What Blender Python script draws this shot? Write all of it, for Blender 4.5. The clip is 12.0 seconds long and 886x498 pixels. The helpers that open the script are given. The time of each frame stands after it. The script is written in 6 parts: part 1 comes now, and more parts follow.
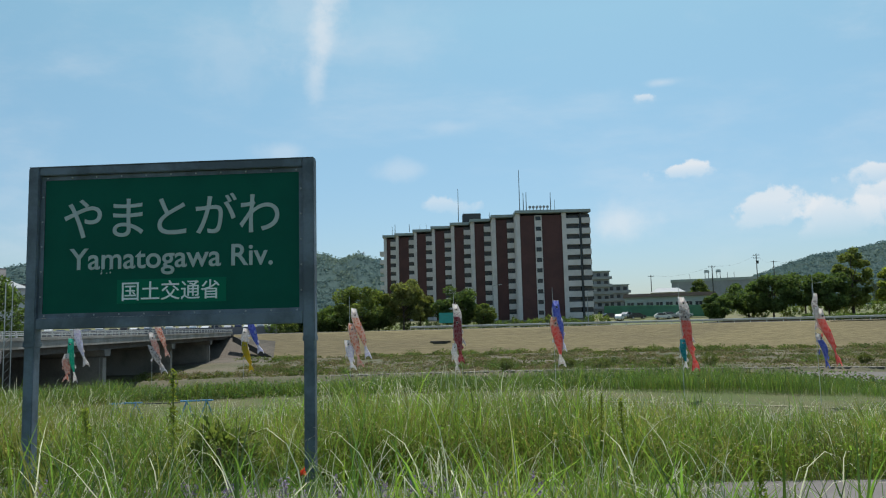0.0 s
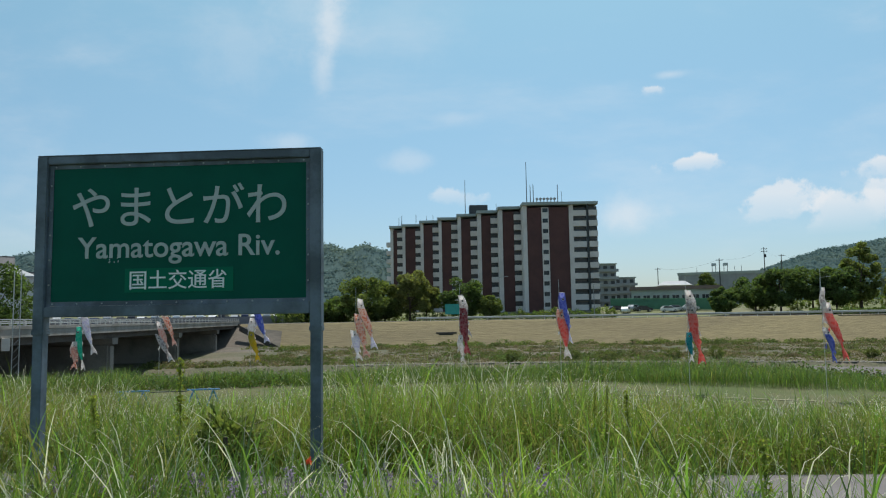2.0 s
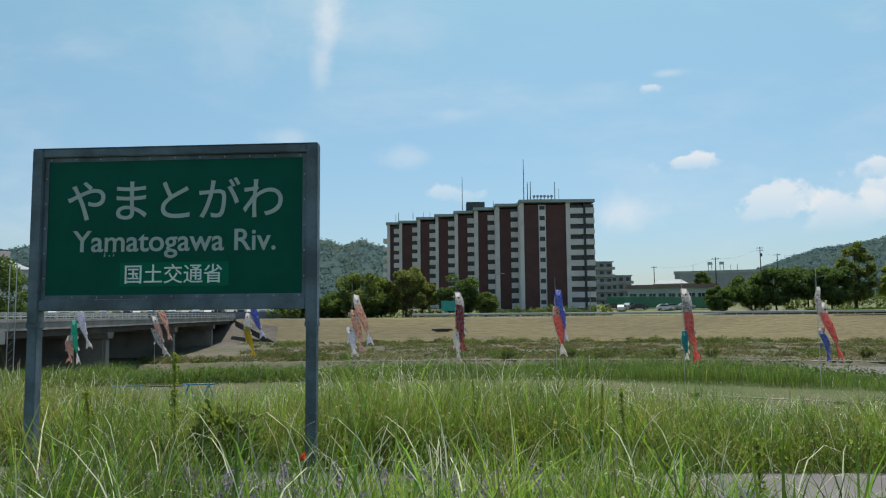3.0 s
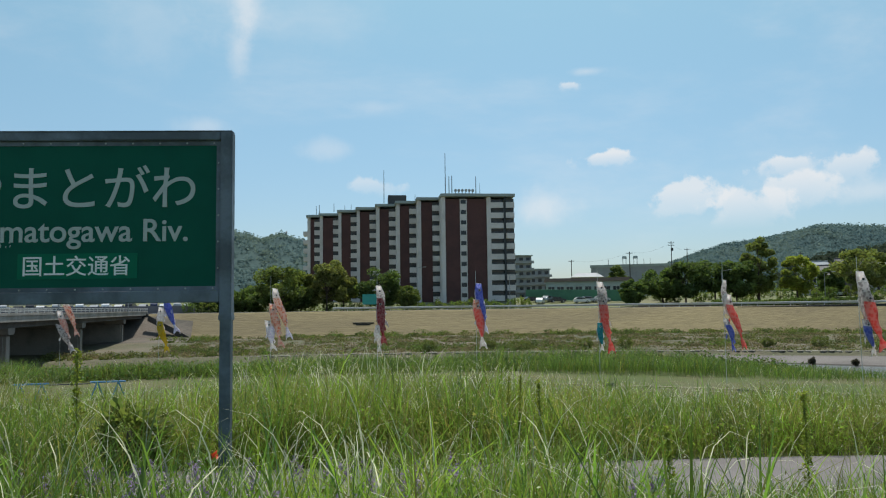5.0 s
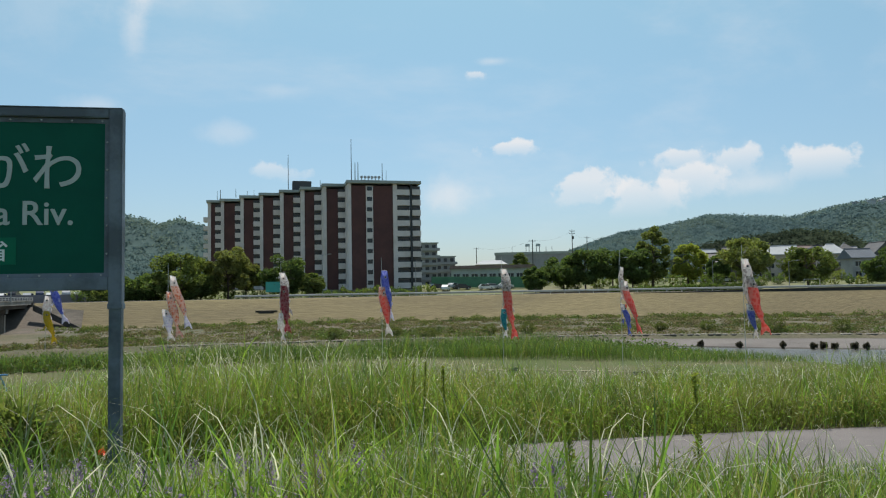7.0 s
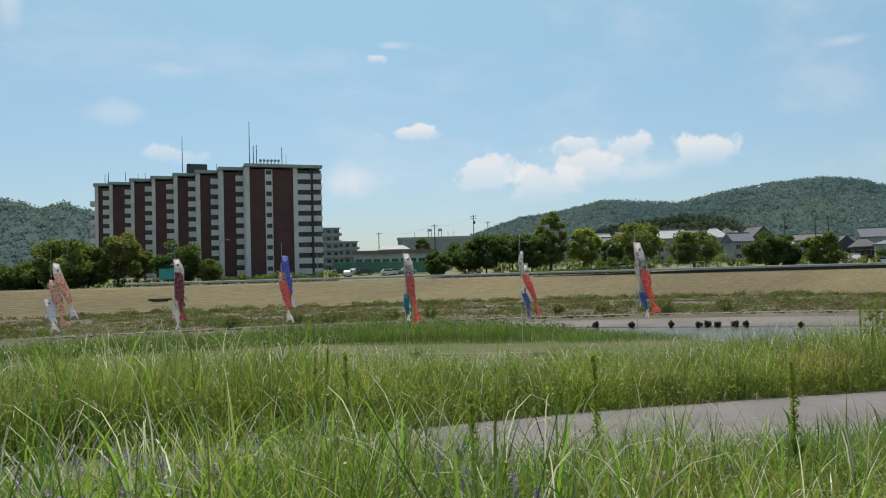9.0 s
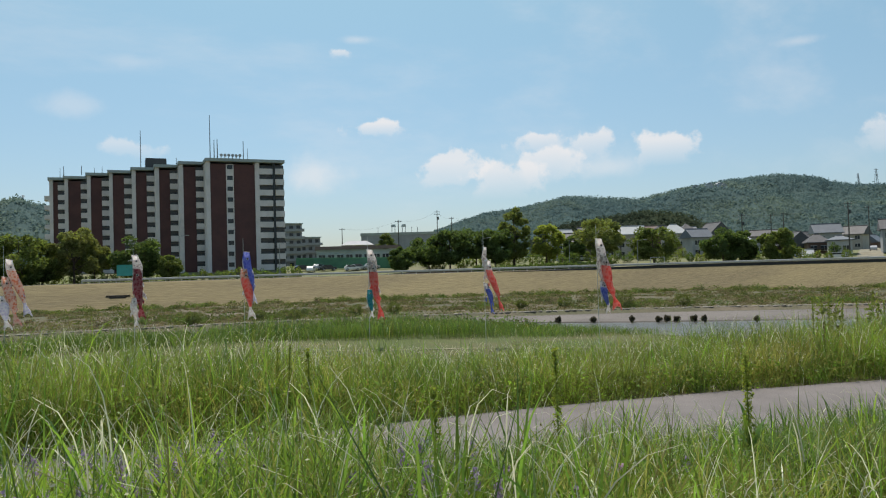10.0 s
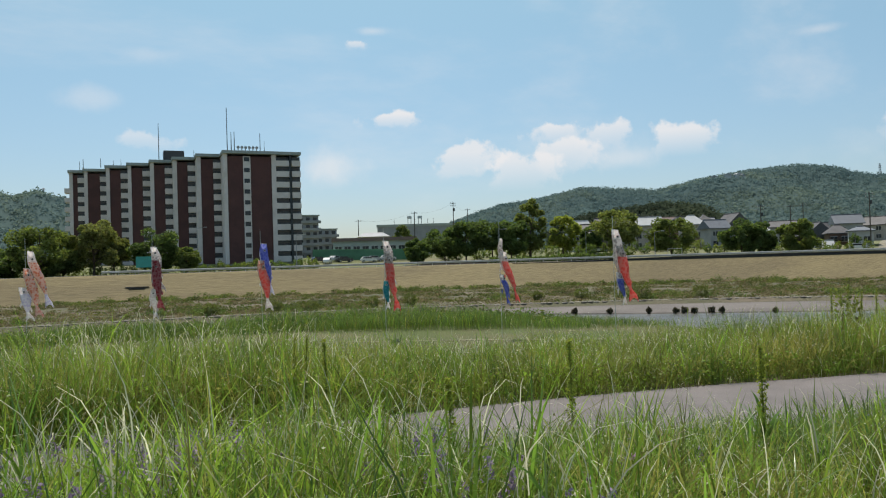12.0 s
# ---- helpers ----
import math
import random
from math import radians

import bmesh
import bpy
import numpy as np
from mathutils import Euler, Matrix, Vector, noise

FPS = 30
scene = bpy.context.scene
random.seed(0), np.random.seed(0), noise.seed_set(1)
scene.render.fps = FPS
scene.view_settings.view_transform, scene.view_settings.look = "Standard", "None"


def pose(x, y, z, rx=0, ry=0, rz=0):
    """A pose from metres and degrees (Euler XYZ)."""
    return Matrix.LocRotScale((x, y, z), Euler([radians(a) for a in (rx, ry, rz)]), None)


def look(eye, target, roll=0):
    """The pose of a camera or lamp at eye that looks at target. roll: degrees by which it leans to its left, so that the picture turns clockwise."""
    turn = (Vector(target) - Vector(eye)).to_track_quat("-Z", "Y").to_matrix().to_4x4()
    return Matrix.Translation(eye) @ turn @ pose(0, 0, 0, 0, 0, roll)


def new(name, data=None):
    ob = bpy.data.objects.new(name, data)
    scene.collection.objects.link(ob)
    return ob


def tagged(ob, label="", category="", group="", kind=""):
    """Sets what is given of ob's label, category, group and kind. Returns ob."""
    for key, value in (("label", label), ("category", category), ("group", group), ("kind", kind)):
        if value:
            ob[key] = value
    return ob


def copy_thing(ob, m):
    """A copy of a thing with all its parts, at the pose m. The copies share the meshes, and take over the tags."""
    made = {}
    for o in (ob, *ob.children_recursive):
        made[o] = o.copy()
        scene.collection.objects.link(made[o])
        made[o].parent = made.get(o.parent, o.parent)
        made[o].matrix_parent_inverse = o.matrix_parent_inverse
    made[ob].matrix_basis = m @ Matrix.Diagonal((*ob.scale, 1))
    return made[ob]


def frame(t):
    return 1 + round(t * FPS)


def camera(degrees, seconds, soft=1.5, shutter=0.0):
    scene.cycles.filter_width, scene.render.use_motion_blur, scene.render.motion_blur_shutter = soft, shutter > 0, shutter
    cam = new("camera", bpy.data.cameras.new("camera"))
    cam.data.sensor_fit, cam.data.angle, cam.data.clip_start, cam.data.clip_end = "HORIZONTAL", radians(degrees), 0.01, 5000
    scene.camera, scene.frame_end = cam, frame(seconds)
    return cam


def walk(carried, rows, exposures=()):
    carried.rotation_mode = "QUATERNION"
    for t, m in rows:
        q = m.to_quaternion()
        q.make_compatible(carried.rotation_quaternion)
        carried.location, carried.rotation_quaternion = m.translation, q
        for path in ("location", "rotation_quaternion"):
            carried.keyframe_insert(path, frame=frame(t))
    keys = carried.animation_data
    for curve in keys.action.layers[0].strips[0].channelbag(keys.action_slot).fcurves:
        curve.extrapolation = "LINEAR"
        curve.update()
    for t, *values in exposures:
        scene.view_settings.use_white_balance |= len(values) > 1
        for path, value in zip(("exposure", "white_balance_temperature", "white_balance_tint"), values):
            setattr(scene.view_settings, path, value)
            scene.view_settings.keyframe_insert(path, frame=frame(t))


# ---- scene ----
cam = camera(61.5, 12.0, soft=1.15)
EYE = 1.6
ROWS = [
    (0.0, -0.000, -0.000, 0.000, 0.00, 5.89, 1.40),
    (0.5, 0.001, 0.007, -0.000, 0.15, 5.79, 1.22),
    (1.0, 0.003, 0.006, 0.000, 0.23, 5.62, 1.14),
    (1.5, -0.000, 0.005, -0.000, 0.27, 5.46, 0.97),
    (2.0, -0.001, 0.001, 0.000, 0.46, 5.23, 0.94),
    (2.5, 0.001, 0.008, -0.001, 0.53, 5.13, 0.97),
    (3.0, 0.002, 0.008, -0.001, 0.17, 4.97, 0.51),
    (5.0, 0.017, 0.045, -0.005, -5.86, 4.40, 0.75),
    (5.5, 0.019, 0.047, -0.004, -7.35, 4.22, 0.68),
    (6.0, 0.023, 0.059, -0.006, -9.75, 3.96, 0.68),
    (6.5, 0.028, 0.078, -0.008, -11.58, 3.75, 0.91),
    (7.0, 0.034, 0.098, -0.009, -13.07, 3.31, 1.01),
    (9.0, 0.052, 0.171, -0.016, -20.55, 1.99, 1.58),
    (9.5, 0.053, 0.159, -0.016, -22.14, 1.87, 1.61),
    (10.0, 0.052, 0.154, -0.014, -23.34, 1.58, 1.68),
    (10.5, 0.052, 0.154, -0.015, -23.44, 1.44, 1.66),
    (11.0, 0.048, 0.135, -0.014, -23.13, 1.29, 1.68),
    (11.5, 0.048, 0.128, -0.013, -22.63, 1.06, 1.69),
    (12.0, 0.047, 0.119, -0.013, -22.10, 0.96, 1.73),
]
walk(cam, [(t, pose(x, y, EYE + z, 90 + pitch, roll, yaw)) for t, x, y, z, yaw, pitch, roll in ROWS], exposures=[(0.0, 0.14, 6330, 7), (3.0, 0.14, 6360, 7), (7.0, 0.16, 6570, 9), (12.0, 0.17, 6760, 11)])

# ---- light ----
SUN_AZ, SUN_EL = 12.0, 64.0      # degrees right of the first view, and above the horizon
sun_dir = Vector((math.sin(radians(SUN_AZ)) * math.cos(radians(SUN_EL)), math.cos(radians(SUN_AZ)) * math.cos(radians(SUN_EL)), math.sin(radians(SUN_EL))))
sun_lamp = bpy.data.lights.new("sun", "SUN")
sun_lamp.energy, sun_lamp.angle, sun_lamp.color = 4.2, radians(0.5), (1.0, 0.95, 0.87)
new("sun", sun_lamp).matrix_world = look((0, 0, 60), Vector((0, 0, 60)) - sun_dir)

world = bpy.data.worlds.new("world")
scene.world = world
world.use_nodes = True
wn, wl = world.node_tree.nodes, world.node_tree.links
wn.clear()


def wmath(op, a, b=None, c=None):
    n = wn.new("ShaderNodeMath")
    n.operation = op
    for i, v in enumerate((a, b, c)):
        if v is None:
            continue
        if isinstance(v, (int, float)):
            n.inputs[i].default_value = v
        else:
            wl.new(v, n.inputs[i])
    return n.outputs[0]


sky = wn.new("ShaderNodeTexSky")
sky.sky_type, sky.sun_disc = "NISHITA", False
sky.sun_elevation, sky.sun_rotation = radians(SUN_EL), radians(SUN_AZ)
sky.altitude, sky.air_density, sky.dust_density, sky.ozone_density = 50, 1.0, 0.7, 1.3
coord = wn.new("ShaderNodeTexCoord")
sep = wn.new("ShaderNodeSeparateXYZ")
wl.new(coord.outputs["Generated"], sep.inputs[0])
flat = wmath("SQRT", wmath("ADD", wmath("MULTIPLY", sep.outputs[0], sep.outputs[0]), wmath("MULTIPLY", sep.outputs[1], sep.outputs[1])))
az = wmath("MULTIPLY", wmath("ARCTAN2", sep.outputs[0], sep.outputs[1]), 180 / math.pi)
el = wmath("MULTIPLY", wmath("DIVIDE", sep.outputs[2], wmath("MAXIMUM", flat, 0.001)), 57.3)
puff = wn.new("ShaderNodeTexNoise")
puff.inputs["Scale"].default_value, puff.inputs["Detail"].default_value, puff.inputs["Roughness"].default_value = 26, 8, 0.62
wl.new(coord.outputs["Generated"], puff.inputs["Vector"])
big_puff = wn.new("ShaderNodeTexNoise")
big_puff.inputs["Scale"].default_value, big_puff.inputs["Detail"].default_value, big_puff.inputs["Roughness"].default_value = 24, 7, 0.58
wl.new(coord.outputs["Generated"], big_puff.inputs["Vector"])
lump = wmath("MULTIPLY", wmath("SUBTRACT", big_puff.outputs[0], 0.5), 2.2)
wob = wmath("MULTIPLY", wmath("SUBTRACT", puff.outputs[0], 0.5), 2.2)


def cloud(a, e, w, h, dense, edge=0.55):
    """A cloud round one direction of the sky (degrees), with a ragged edge."""
    da = wmath("DIVIDE", wmath("SUBTRACT", az, a), w)
    up = wmath("DIVIDE", wmath("SUBTRACT", el, e), h)
    heap = edge < 0.95                      # heaped clouds: crisp tops, bottoms that fade
    de = wmath("MAXIMUM", up, wmath("MULTIPLY", up, -0.6)) if heap else up
    d = wmath("SQRT", wmath("ADD", wmath("MULTIPLY", da, da), wmath("MULTIPLY", de, de)))
    m = wn.new("ShaderNodeMapRange")
    m.interpolation_type = "SMOOTHSTEP"
    wl.new(wmath("ADD", d, wmath("MULTIPLY", lump if heap else wob, 1.45 if heap else 0.5)), m.inputs[0])
    m.inputs[1].default_value, m.inputs[2].default_value = 1.0, (0.55 if heap else 1.0 - edge)
    m.inputs[3].default_value, m.inputs[4].default_value = 0.0, dense
    if heap:
        return wmath("MULTIPLY", m.outputs[0], wmath("MINIMUM", wmath("MAXIMUM", wmath("MULTIPLY_ADD", up, 0.55, 0.72), 0.0), 1.0))
    return m.outputs[0]


CLOUDS = [  # azimuth, elevation, half width, half height, density, softness
    (16.0, 16.9, 1.1, 0.5, 0.7, 0.9), (17.2, 17.9, 1.7, 0.5, 0.35, 1.0), (18.2, 11.1, 2.4, 0.7, 0.85, 0.8),
    (0.9, 9.3, 2.2, 0.7, 0.45, 0.9), (13.6, 7.4, 3.4, 2.3, 0.55, 1.0), (24.4, 7.6, 3.0, 1.5, 0.72, 0.8), (28.4, 6.9, 3.8, 1.3, 0.7, 0.9),
    (31.8, 7.9, 2.8, 1.5, 0.72, 0.8), (31.2, 9.7, 2.6, 0.95, 0.78, 0.8), (35.0, 9.4, 2.5, 1.25, 0.75, 0.8), (40.7, 8.6, 3.0, 1.1, 0.78, 0.85), (36.0, 7.4, 4.0, 1.2, 0.4, 1.0),
    (54.5, 8.4, 2.0, 1.2, 0.5, 0.9), (49.4, 15.2, 2.0, 0.5, 0.3, 1.0), (1.1, 15.5, 3.0, 0.8, 0.2, 1.0), (-3.0, 12.2, 2.8, 1.2, 0.28, 1.0),
    (-9.6, 19.6, 1.3, 2.9, 0.42, 1.0), (-9.0, 23.5, 1.6, 3.6, 0.5, 1.0), (-8.4, 27.0, 2.2, 3.6, 0.5, 1.0), (-10.5, 25.0, 5.0, 6.0, 0.22, 1.0), (-16.0, 21.0, 5.0, 5.0, 0.16, 1.0), (-12.0, 13.5, 3.0, 1.2, 0.3, 1.0), (-4.0, 23.0, 8.0, 5.0, 0.12, 1.0),
    (-60.0, 20.0, 14.0, 6.0, 0.4, 1.0), (110.0, 24.0, 18.0, 7.0, 0.5, 1.0), (-140.0, 18.0, 22.0, 7.0, 0.5, 1.0),
]
total = None
for c in CLOUDS:
    m = cloud(*c)
    total = m if total is None else wmath("SUBTRACT", wmath("ADD", total, m), wmath("MULTIPLY", total, m))
veil_map = wn.new("ShaderNodeMapping")           # thin high cirrus drawn out along one bearing
veil_map.inputs["Rotation"].default_value = (0.3, 0.5, 0.4)
veil_map.inputs["Scale"].default_value = (2.2, 7.0, 9.0)
wl.new(coord.outputs["Generated"], veil_map.inputs[0])
veil = wn.new("ShaderNodeTexNoise")
veil.inputs["Scale"].default_value, veil.inputs["Detail"].default_value, veil.inputs["Roughness"].default_value = 1.0, 7, 0.6
wl.new(veil_map.outputs[0], veil.inputs["Vector"])
thin = wn.new("ShaderNodeMapRange")
thin.interpolation_type = "SMOOTHSTEP"
wl.new(veil.outputs[0], thin.inputs[0])
thin.inputs[1].default_value, thin.inputs[2].default_value, thin.inputs[4].default_value = 0.45, 0.8, 0.3
total = wmath("SUBTRACT", wmath("ADD", total, thin.outputs[0]), wmath("MULTIPLY", total, thin.outputs[0]))
blend = wn.new("ShaderNodeMix")
blend.data_type = "RGBA"
wl.new(total, blend.inputs[0])
clear = wn.new("ShaderNodeMix")
clear.data_type, clear.blend_type = "RGBA", "MULTIPLY"
clear.inputs[0].default_value = 1.0
wl.new(sky.outputs[0], clear.inputs[6])
low_air = wn.new("ShaderNodeValToRGB")          # haze low down, clean air overhead
wl.new(wmath("MINIMUM", wmath("MAXIMUM", wmath("DIVIDE", el, 90.0), 0.0), 1.0), low_air.inputs[0])
low_air.color_ramp.elements[0].color = (0.575, 0.62, 0.735, 1)
low_air.color_ramp.elements[1].color = (1.0, 1.05, 0.95, 1)
haze_top = low_air.color_ramp.elements.new(0.27)
haze_top.color = (0.935, 1.115, 0.93, 1)
wl.new(low_air.outputs[0], clear.inputs[7])
wl.new(clear.outputs[2], blend.inputs[6])
blend.inputs[7].default_value = (6.3, 6.3, 6.45, 1)
back = wn.new("ShaderNodeBackground")
back.inputs[1].default_value = 0.12
wl.new(blend.outputs[2], back.inputs[0])
wl.new(back.outputs[0], wn.new("ShaderNodeOutputWorld").inputs[0])


# ---- materials ----
def mat(name, col, rough=0.8, var=0.25, scale=3.0, fine=40.0, bump=0.15, metal=0.0, second=None, mix_at=(0.42, 0.6), isl=0.0, obj=0.0, through_light=0.0, spec=0.4, stretch=(1, 1, 1)):
    """A surface with colour varied at two scales, fine relief, and colour varied by piece."""
    m = bpy.data.materials.new(name)
    m.use_nodes = True
    n, l = m.node_tree.nodes, m.node_tree.links
    b = n["Principled BSDF"]
    tc = n.new("ShaderNodeTexCoord")
    mp = n.new("ShaderNodeMapping")
    mp.inputs["Scale"].default_value = stretch
    l.new(tc.outputs["Object"], mp.inputs[0])
    big, small = n.new("ShaderNodeTexNoise"), n.new("ShaderNodeTexNoise")
    for q, s, d in ((big, scale, 5), (small, fine, 4)):
        l.new(mp.outputs[0], q.inputs["Vector"])
        q.inputs["Scale"].default_value, q.inputs["Detail"].default_value, q.inputs["Roughness"].default_value = s, d, 0.6
    ramp = n.new("ShaderNodeMapRange")
    l.new(big.outputs[0], ramp.inputs[0])
    ramp.inputs[1].default_value, ramp.inputs[2].default_value = mix_at
    cm = n.new("ShaderNodeMix")
    cm.data_type = "RGBA"
    l.new(ramp.outputs[0], cm.inputs[0])
    cm.inputs[6].default_value = (*col, 1)
    cm.inputs[7].default_value = (*(second or [c * (1 - var) for c in col]), 1)
    hv = n.new("ShaderNodeHueSaturation")
    l.new(cm.outputs[2], hv.inputs["Color"])
    amount = n.new("ShaderNodeMath")
    amount.operation = "MULTIPLY_ADD"
    l.new(small.outputs[0], amount.inputs[0])
    amount.inputs[1].default_value, amount.inputs[2].default_value = 2 * var, 1 - var
    last = amount.outputs[0]
    for on, node, out in ((isl, "ShaderNodeNewGeometry", "Random Per Island"), (obj, "ShaderNodeObjectInfo", "Random")):
        if on:
            g = n.new(node)
            a = n.new("ShaderNodeMath")
            a.operation = "MULTIPLY_ADD"
            l.new(g.outputs[out], a.inputs[0])
            a.inputs[1].default_value, a.inputs[2].default_value = 2 * on, 1 - on
            p = n.new("ShaderNodeMath")
            p.operation = "MULTIPLY"
            l.new(last, p.inputs[0])
            l.new(a.outputs[0], p.inputs[1])
            last = p.outputs[0]
            h = n.new("ShaderNodeMath")
            h.operation = "MULTIPLY_ADD"
            l.new(g.outputs[out], h.inputs[0])
            h.inputs[1].default_value, h.inputs[2].default_value = 0.06 * on, 0.5 - 0.03 * on
            l.new(h.outputs[0], hv.inputs["Hue"])
    l.new(last, hv.inputs["Value"])
    l.new(hv.outputs[0], b.inputs["Base Color"])
    b.inputs["Roughness"].default_value, b.inputs["Metallic"].default_value = rough, metal
    b.inputs["Specular IOR Level"].default_value = spec
    if bump:
        bp = n.new("ShaderNodeBump")
        bp.inputs["Strength"].default_value, bp.inputs["Distance"].default_value = bump, 0.6 / fine
        l.new(small.outputs[0], bp.inputs["Height"])
        l.new(bp.outputs[0], b.inputs["Normal"])
    if through_light:
        t = n.new("ShaderNodeBsdfTranslucent")
        tint = n.new("ShaderNodeMix")
        tint.data_type, tint.blend_type = "RGBA", "MULTIPLY"
        tint.inputs[0].default_value = 1.0
        tint.inputs[7].default_value = (1.35, 1.45, 0.7, 1) if through_light < 0.5 and col[1] > col[0] else (1, 1, 1, 1)
        l.new(hv.outputs[0], tint.inputs[6])
        l.new(tint.outputs[2], t.inputs[0])
        x = n.new("ShaderNodeMixShader")
        x.inputs[0].default_value = through_light
        l.new(b.outputs[0], x.inputs[1])
        l.new(t.outputs[0], x.inputs[2])
        l.new(x.outputs[0], n["Material Output"].inputs[0])
    return m


M_SOIL = mat("meadow soil", (0.07, 0.085, 0.025), 0.95, 0.3, 0.6, 12, 0.5, second=(0.10, 0.085, 0.04))
M_LAWN = mat("mown lawn", (0.068, 0.092, 0.02), 0.95, 0.4, 0.25, 5, 0.7, second=(0.10, 0.10, 0.038))
M_BED = mat("flood plain", (0.085, 0.085, 0.045), 0.95, 0.35, 0.08, 1.5, 0.6, second=(0.135, 0.112, 0.078))
M_STRAW = mat("dry mown grass", (0.205, 0.167, 0.082), 0.95, 0.5, 0.05, 2.0, 0.7, second=(0.148, 0.12, 0.063), stretch=(0.2, 0.9, 2.2))
M_LAND = mat("park grass", (0.13, 0.15, 0.055), 0.95, 0.25, 0.03, 1.0, 0.4, second=(0.16, 0.155, 0.08))
M_MUD = mat("river mud", (0.10, 0.09, 0.06), 0.8, 0.2, 0.1, 2, 0.4)
M_SAND = mat("sandbar silt", (0.155, 0.138, 0.125), 0.9, 0.25, 0.15, 2, 0.4)
M_ASPHALT = mat("worn asphalt", (0.172, 0.155, 0.15), 0.9, 0.25, 0.7, 70, 0.5, second=(0.135, 0.122, 0.117))
M_ROAD = mat("road asphalt", (0.16, 0.16, 0.16), 0.9, 0.15, 0.1, 5, 0.2)
M_FOOTWAY = mat("pale gravel", (0.24, 0.22, 0.16), 0.95, 0.2, 0.5, 10, 0.3)
M_CONC = mat("weathered concrete", (0.33, 0.31, 0.28), 0.9, 0.2, 0.25, 6, 0.3, second=(0.22, 0.205, 0.18))
M_CONC_DARK = mat("darker concrete", (0.11, 0.10, 0.09), 0.9, 0.3, 0.3, 6, 0.3)
M_STONE = mat("revetment stone", (0.24, 0.22, 0.18), 0.95, 0.3, 0.6, 6, 0.4, obj=0.3)
M_STEEL = mat("grey painted steel", (0.165, 0.20, 0.245), 0.55, 0.12, 3, 60, 0.08, second=(0.085, 0.105, 0.125))
M_GREEN = mat("green sign sheet", (0.003, 0.09, 0.06), 0.5, 0.1, 2.5, 120, 0.02, second=(0.004, 0.102, 0.067), spec=0.12)
M_GREEN_PATCH = mat("newer green sheet", (0.005, 0.16, 0.09), 0.5, 0.08, 4, 120, 0.02, spec=0.12)
M_LETTER = mat("grey reflective letters", (0.47, 0.52, 0.50), 0.5, 0.08, 8, 150, 0.03)
M_LETTER_NEW = mat("white letters", (0.88, 0.90, 0.89), 0.5, 0.04, 8, 150, 0.02)
M_RIVET = mat("zinc rivet", (0.45, 0.46, 0.46), 0.4, 0.1, 20, 200, 0.05, metal=0.6)
M_WHITE = mat("off-white render", (0.72, 0.66, 0.63), 0.85, 0.1, 0.2, 4, 0.1, second=(0.61, 0.56, 0.53))
M_BROWN = mat("brown wall tile", (0.108, 0.042, 0.037), 0.6, 0.18, 0.3, 3, 0.1, second=(0.085, 0.034, 0.031))
M_SLOT = mat("shaded glazing", (0.035, 0.04, 0.045), 0.15, 0.2, 1, 8, 0.0)
M_GLAZING = mat("balcony glazing", (0.085, 0.088, 0.095), 0.25, 0.35, 0.7, 3, 0.0)
M_ROOFTRIM = mat("grey-green roof edge", (0.36, 0.40, 0.38), 0.7, 0.1, 0.4, 5, 0.05)
M_DARK = mat("dark plant housing", (0.06, 0.065, 0.07), 0.7, 0.15, 1, 6, 0.1)
M_POLE = mat("galvanised pole", (0.30, 0.31, 0.31), 0.5, 0.12, 2, 20, 0.05, metal=0.3)
M_FLAGPOLE = mat("white painted pole", (0.62, 0.62, 0.60), 0.5, 0.1, 2, 20, 0.03)
M_BARK = mat("bark", (0.10, 0.075, 0.055), 0.95, 0.3, 2, 20, 0.6)
M_RAIL = mat("guard rail", (0.50, 0.50, 0.48), 0.5, 0.1, 1, 10, 0.05)


def leaf(name, col, second, t=0.35, fine=3.0, scale=0.4, rough=0.75, spec=0.15):
    return mat(name, col, rough, 0.2, scale, fine, 0.0, second=second, isl=0.4, through_light=t, spec=spec)


M_LEAF_DARK = leaf("dark leaves", (0.12, 0.165, 0.06), (0.082, 0.118, 0.046), 0.45)
M_LEAF_MID = leaf("green leaves", (0.16, 0.19, 0.062), (0.105, 0.135, 0.048), 0.45)
M_LEAF_LIGHT = leaf("light leaves", (0.215, 0.235, 0.085), (0.15, 0.175, 0.06), 0.42)
M_LEAF_TAWNY = leaf("tawny-green leaves", (0.22, 0.225, 0.085), (0.15, 0.165, 0.062), 0.42)
M_LEAF_YELLOW = leaf("yellowish leaves", (0.29, 0.31, 0.075), (0.21, 0.24, 0.06), 0.45)
M_BLADE = leaf("grass blades", (0.275, 0.40, 0.05), (0.145, 0.24, 0.036), 0.55, 6.0, 0.7, 0.45, 0.22)
M_BLADE_OLIVE = leaf("olive grass", (0.335, 0.325, 0.078), (0.195, 0.215, 0.05), 0.52, 4.0, 0.5, 0.45, 0.22)
M_BLADE_BLUE = leaf("bluish grass", (0.14, 0.205, 0.07), (0.10, 0.155, 0.052), 0.35, 4.0, 0.3, 0.55, 0.12)
# pale seed heads, brightened in colour for sunlit tips and glints
M_SEED_GLINT = mat("pale grass heads and glints", (0.66, 0.65, 0.46), 0.6, 0.15, 2, 30, 0, isl=0.3, through_light=0.5)
M_REED = leaf("tall weed leaves", (0.15, 0.235, 0.058), (0.10, 0.17, 0.045), 0.48, 8.0, 2.0, 0.34, 0.6)
M_VETCH = mat("violet petals", (0.36, 0.27, 0.41), 0.7, 0.2, 3, 40, 0, isl=0.35, through_light=0.3)
M_PINK = mat("pale pink petals", (0.62, 0.40, 0.58), 0.7, 0.15, 3, 40, 0, isl=0.2, through_light=0.3)
M_ORANGE = mat("orange petals", (0.75, 0.10, 0.03), 0.6, 0.15, 3, 40, 0, through_light=0.3)
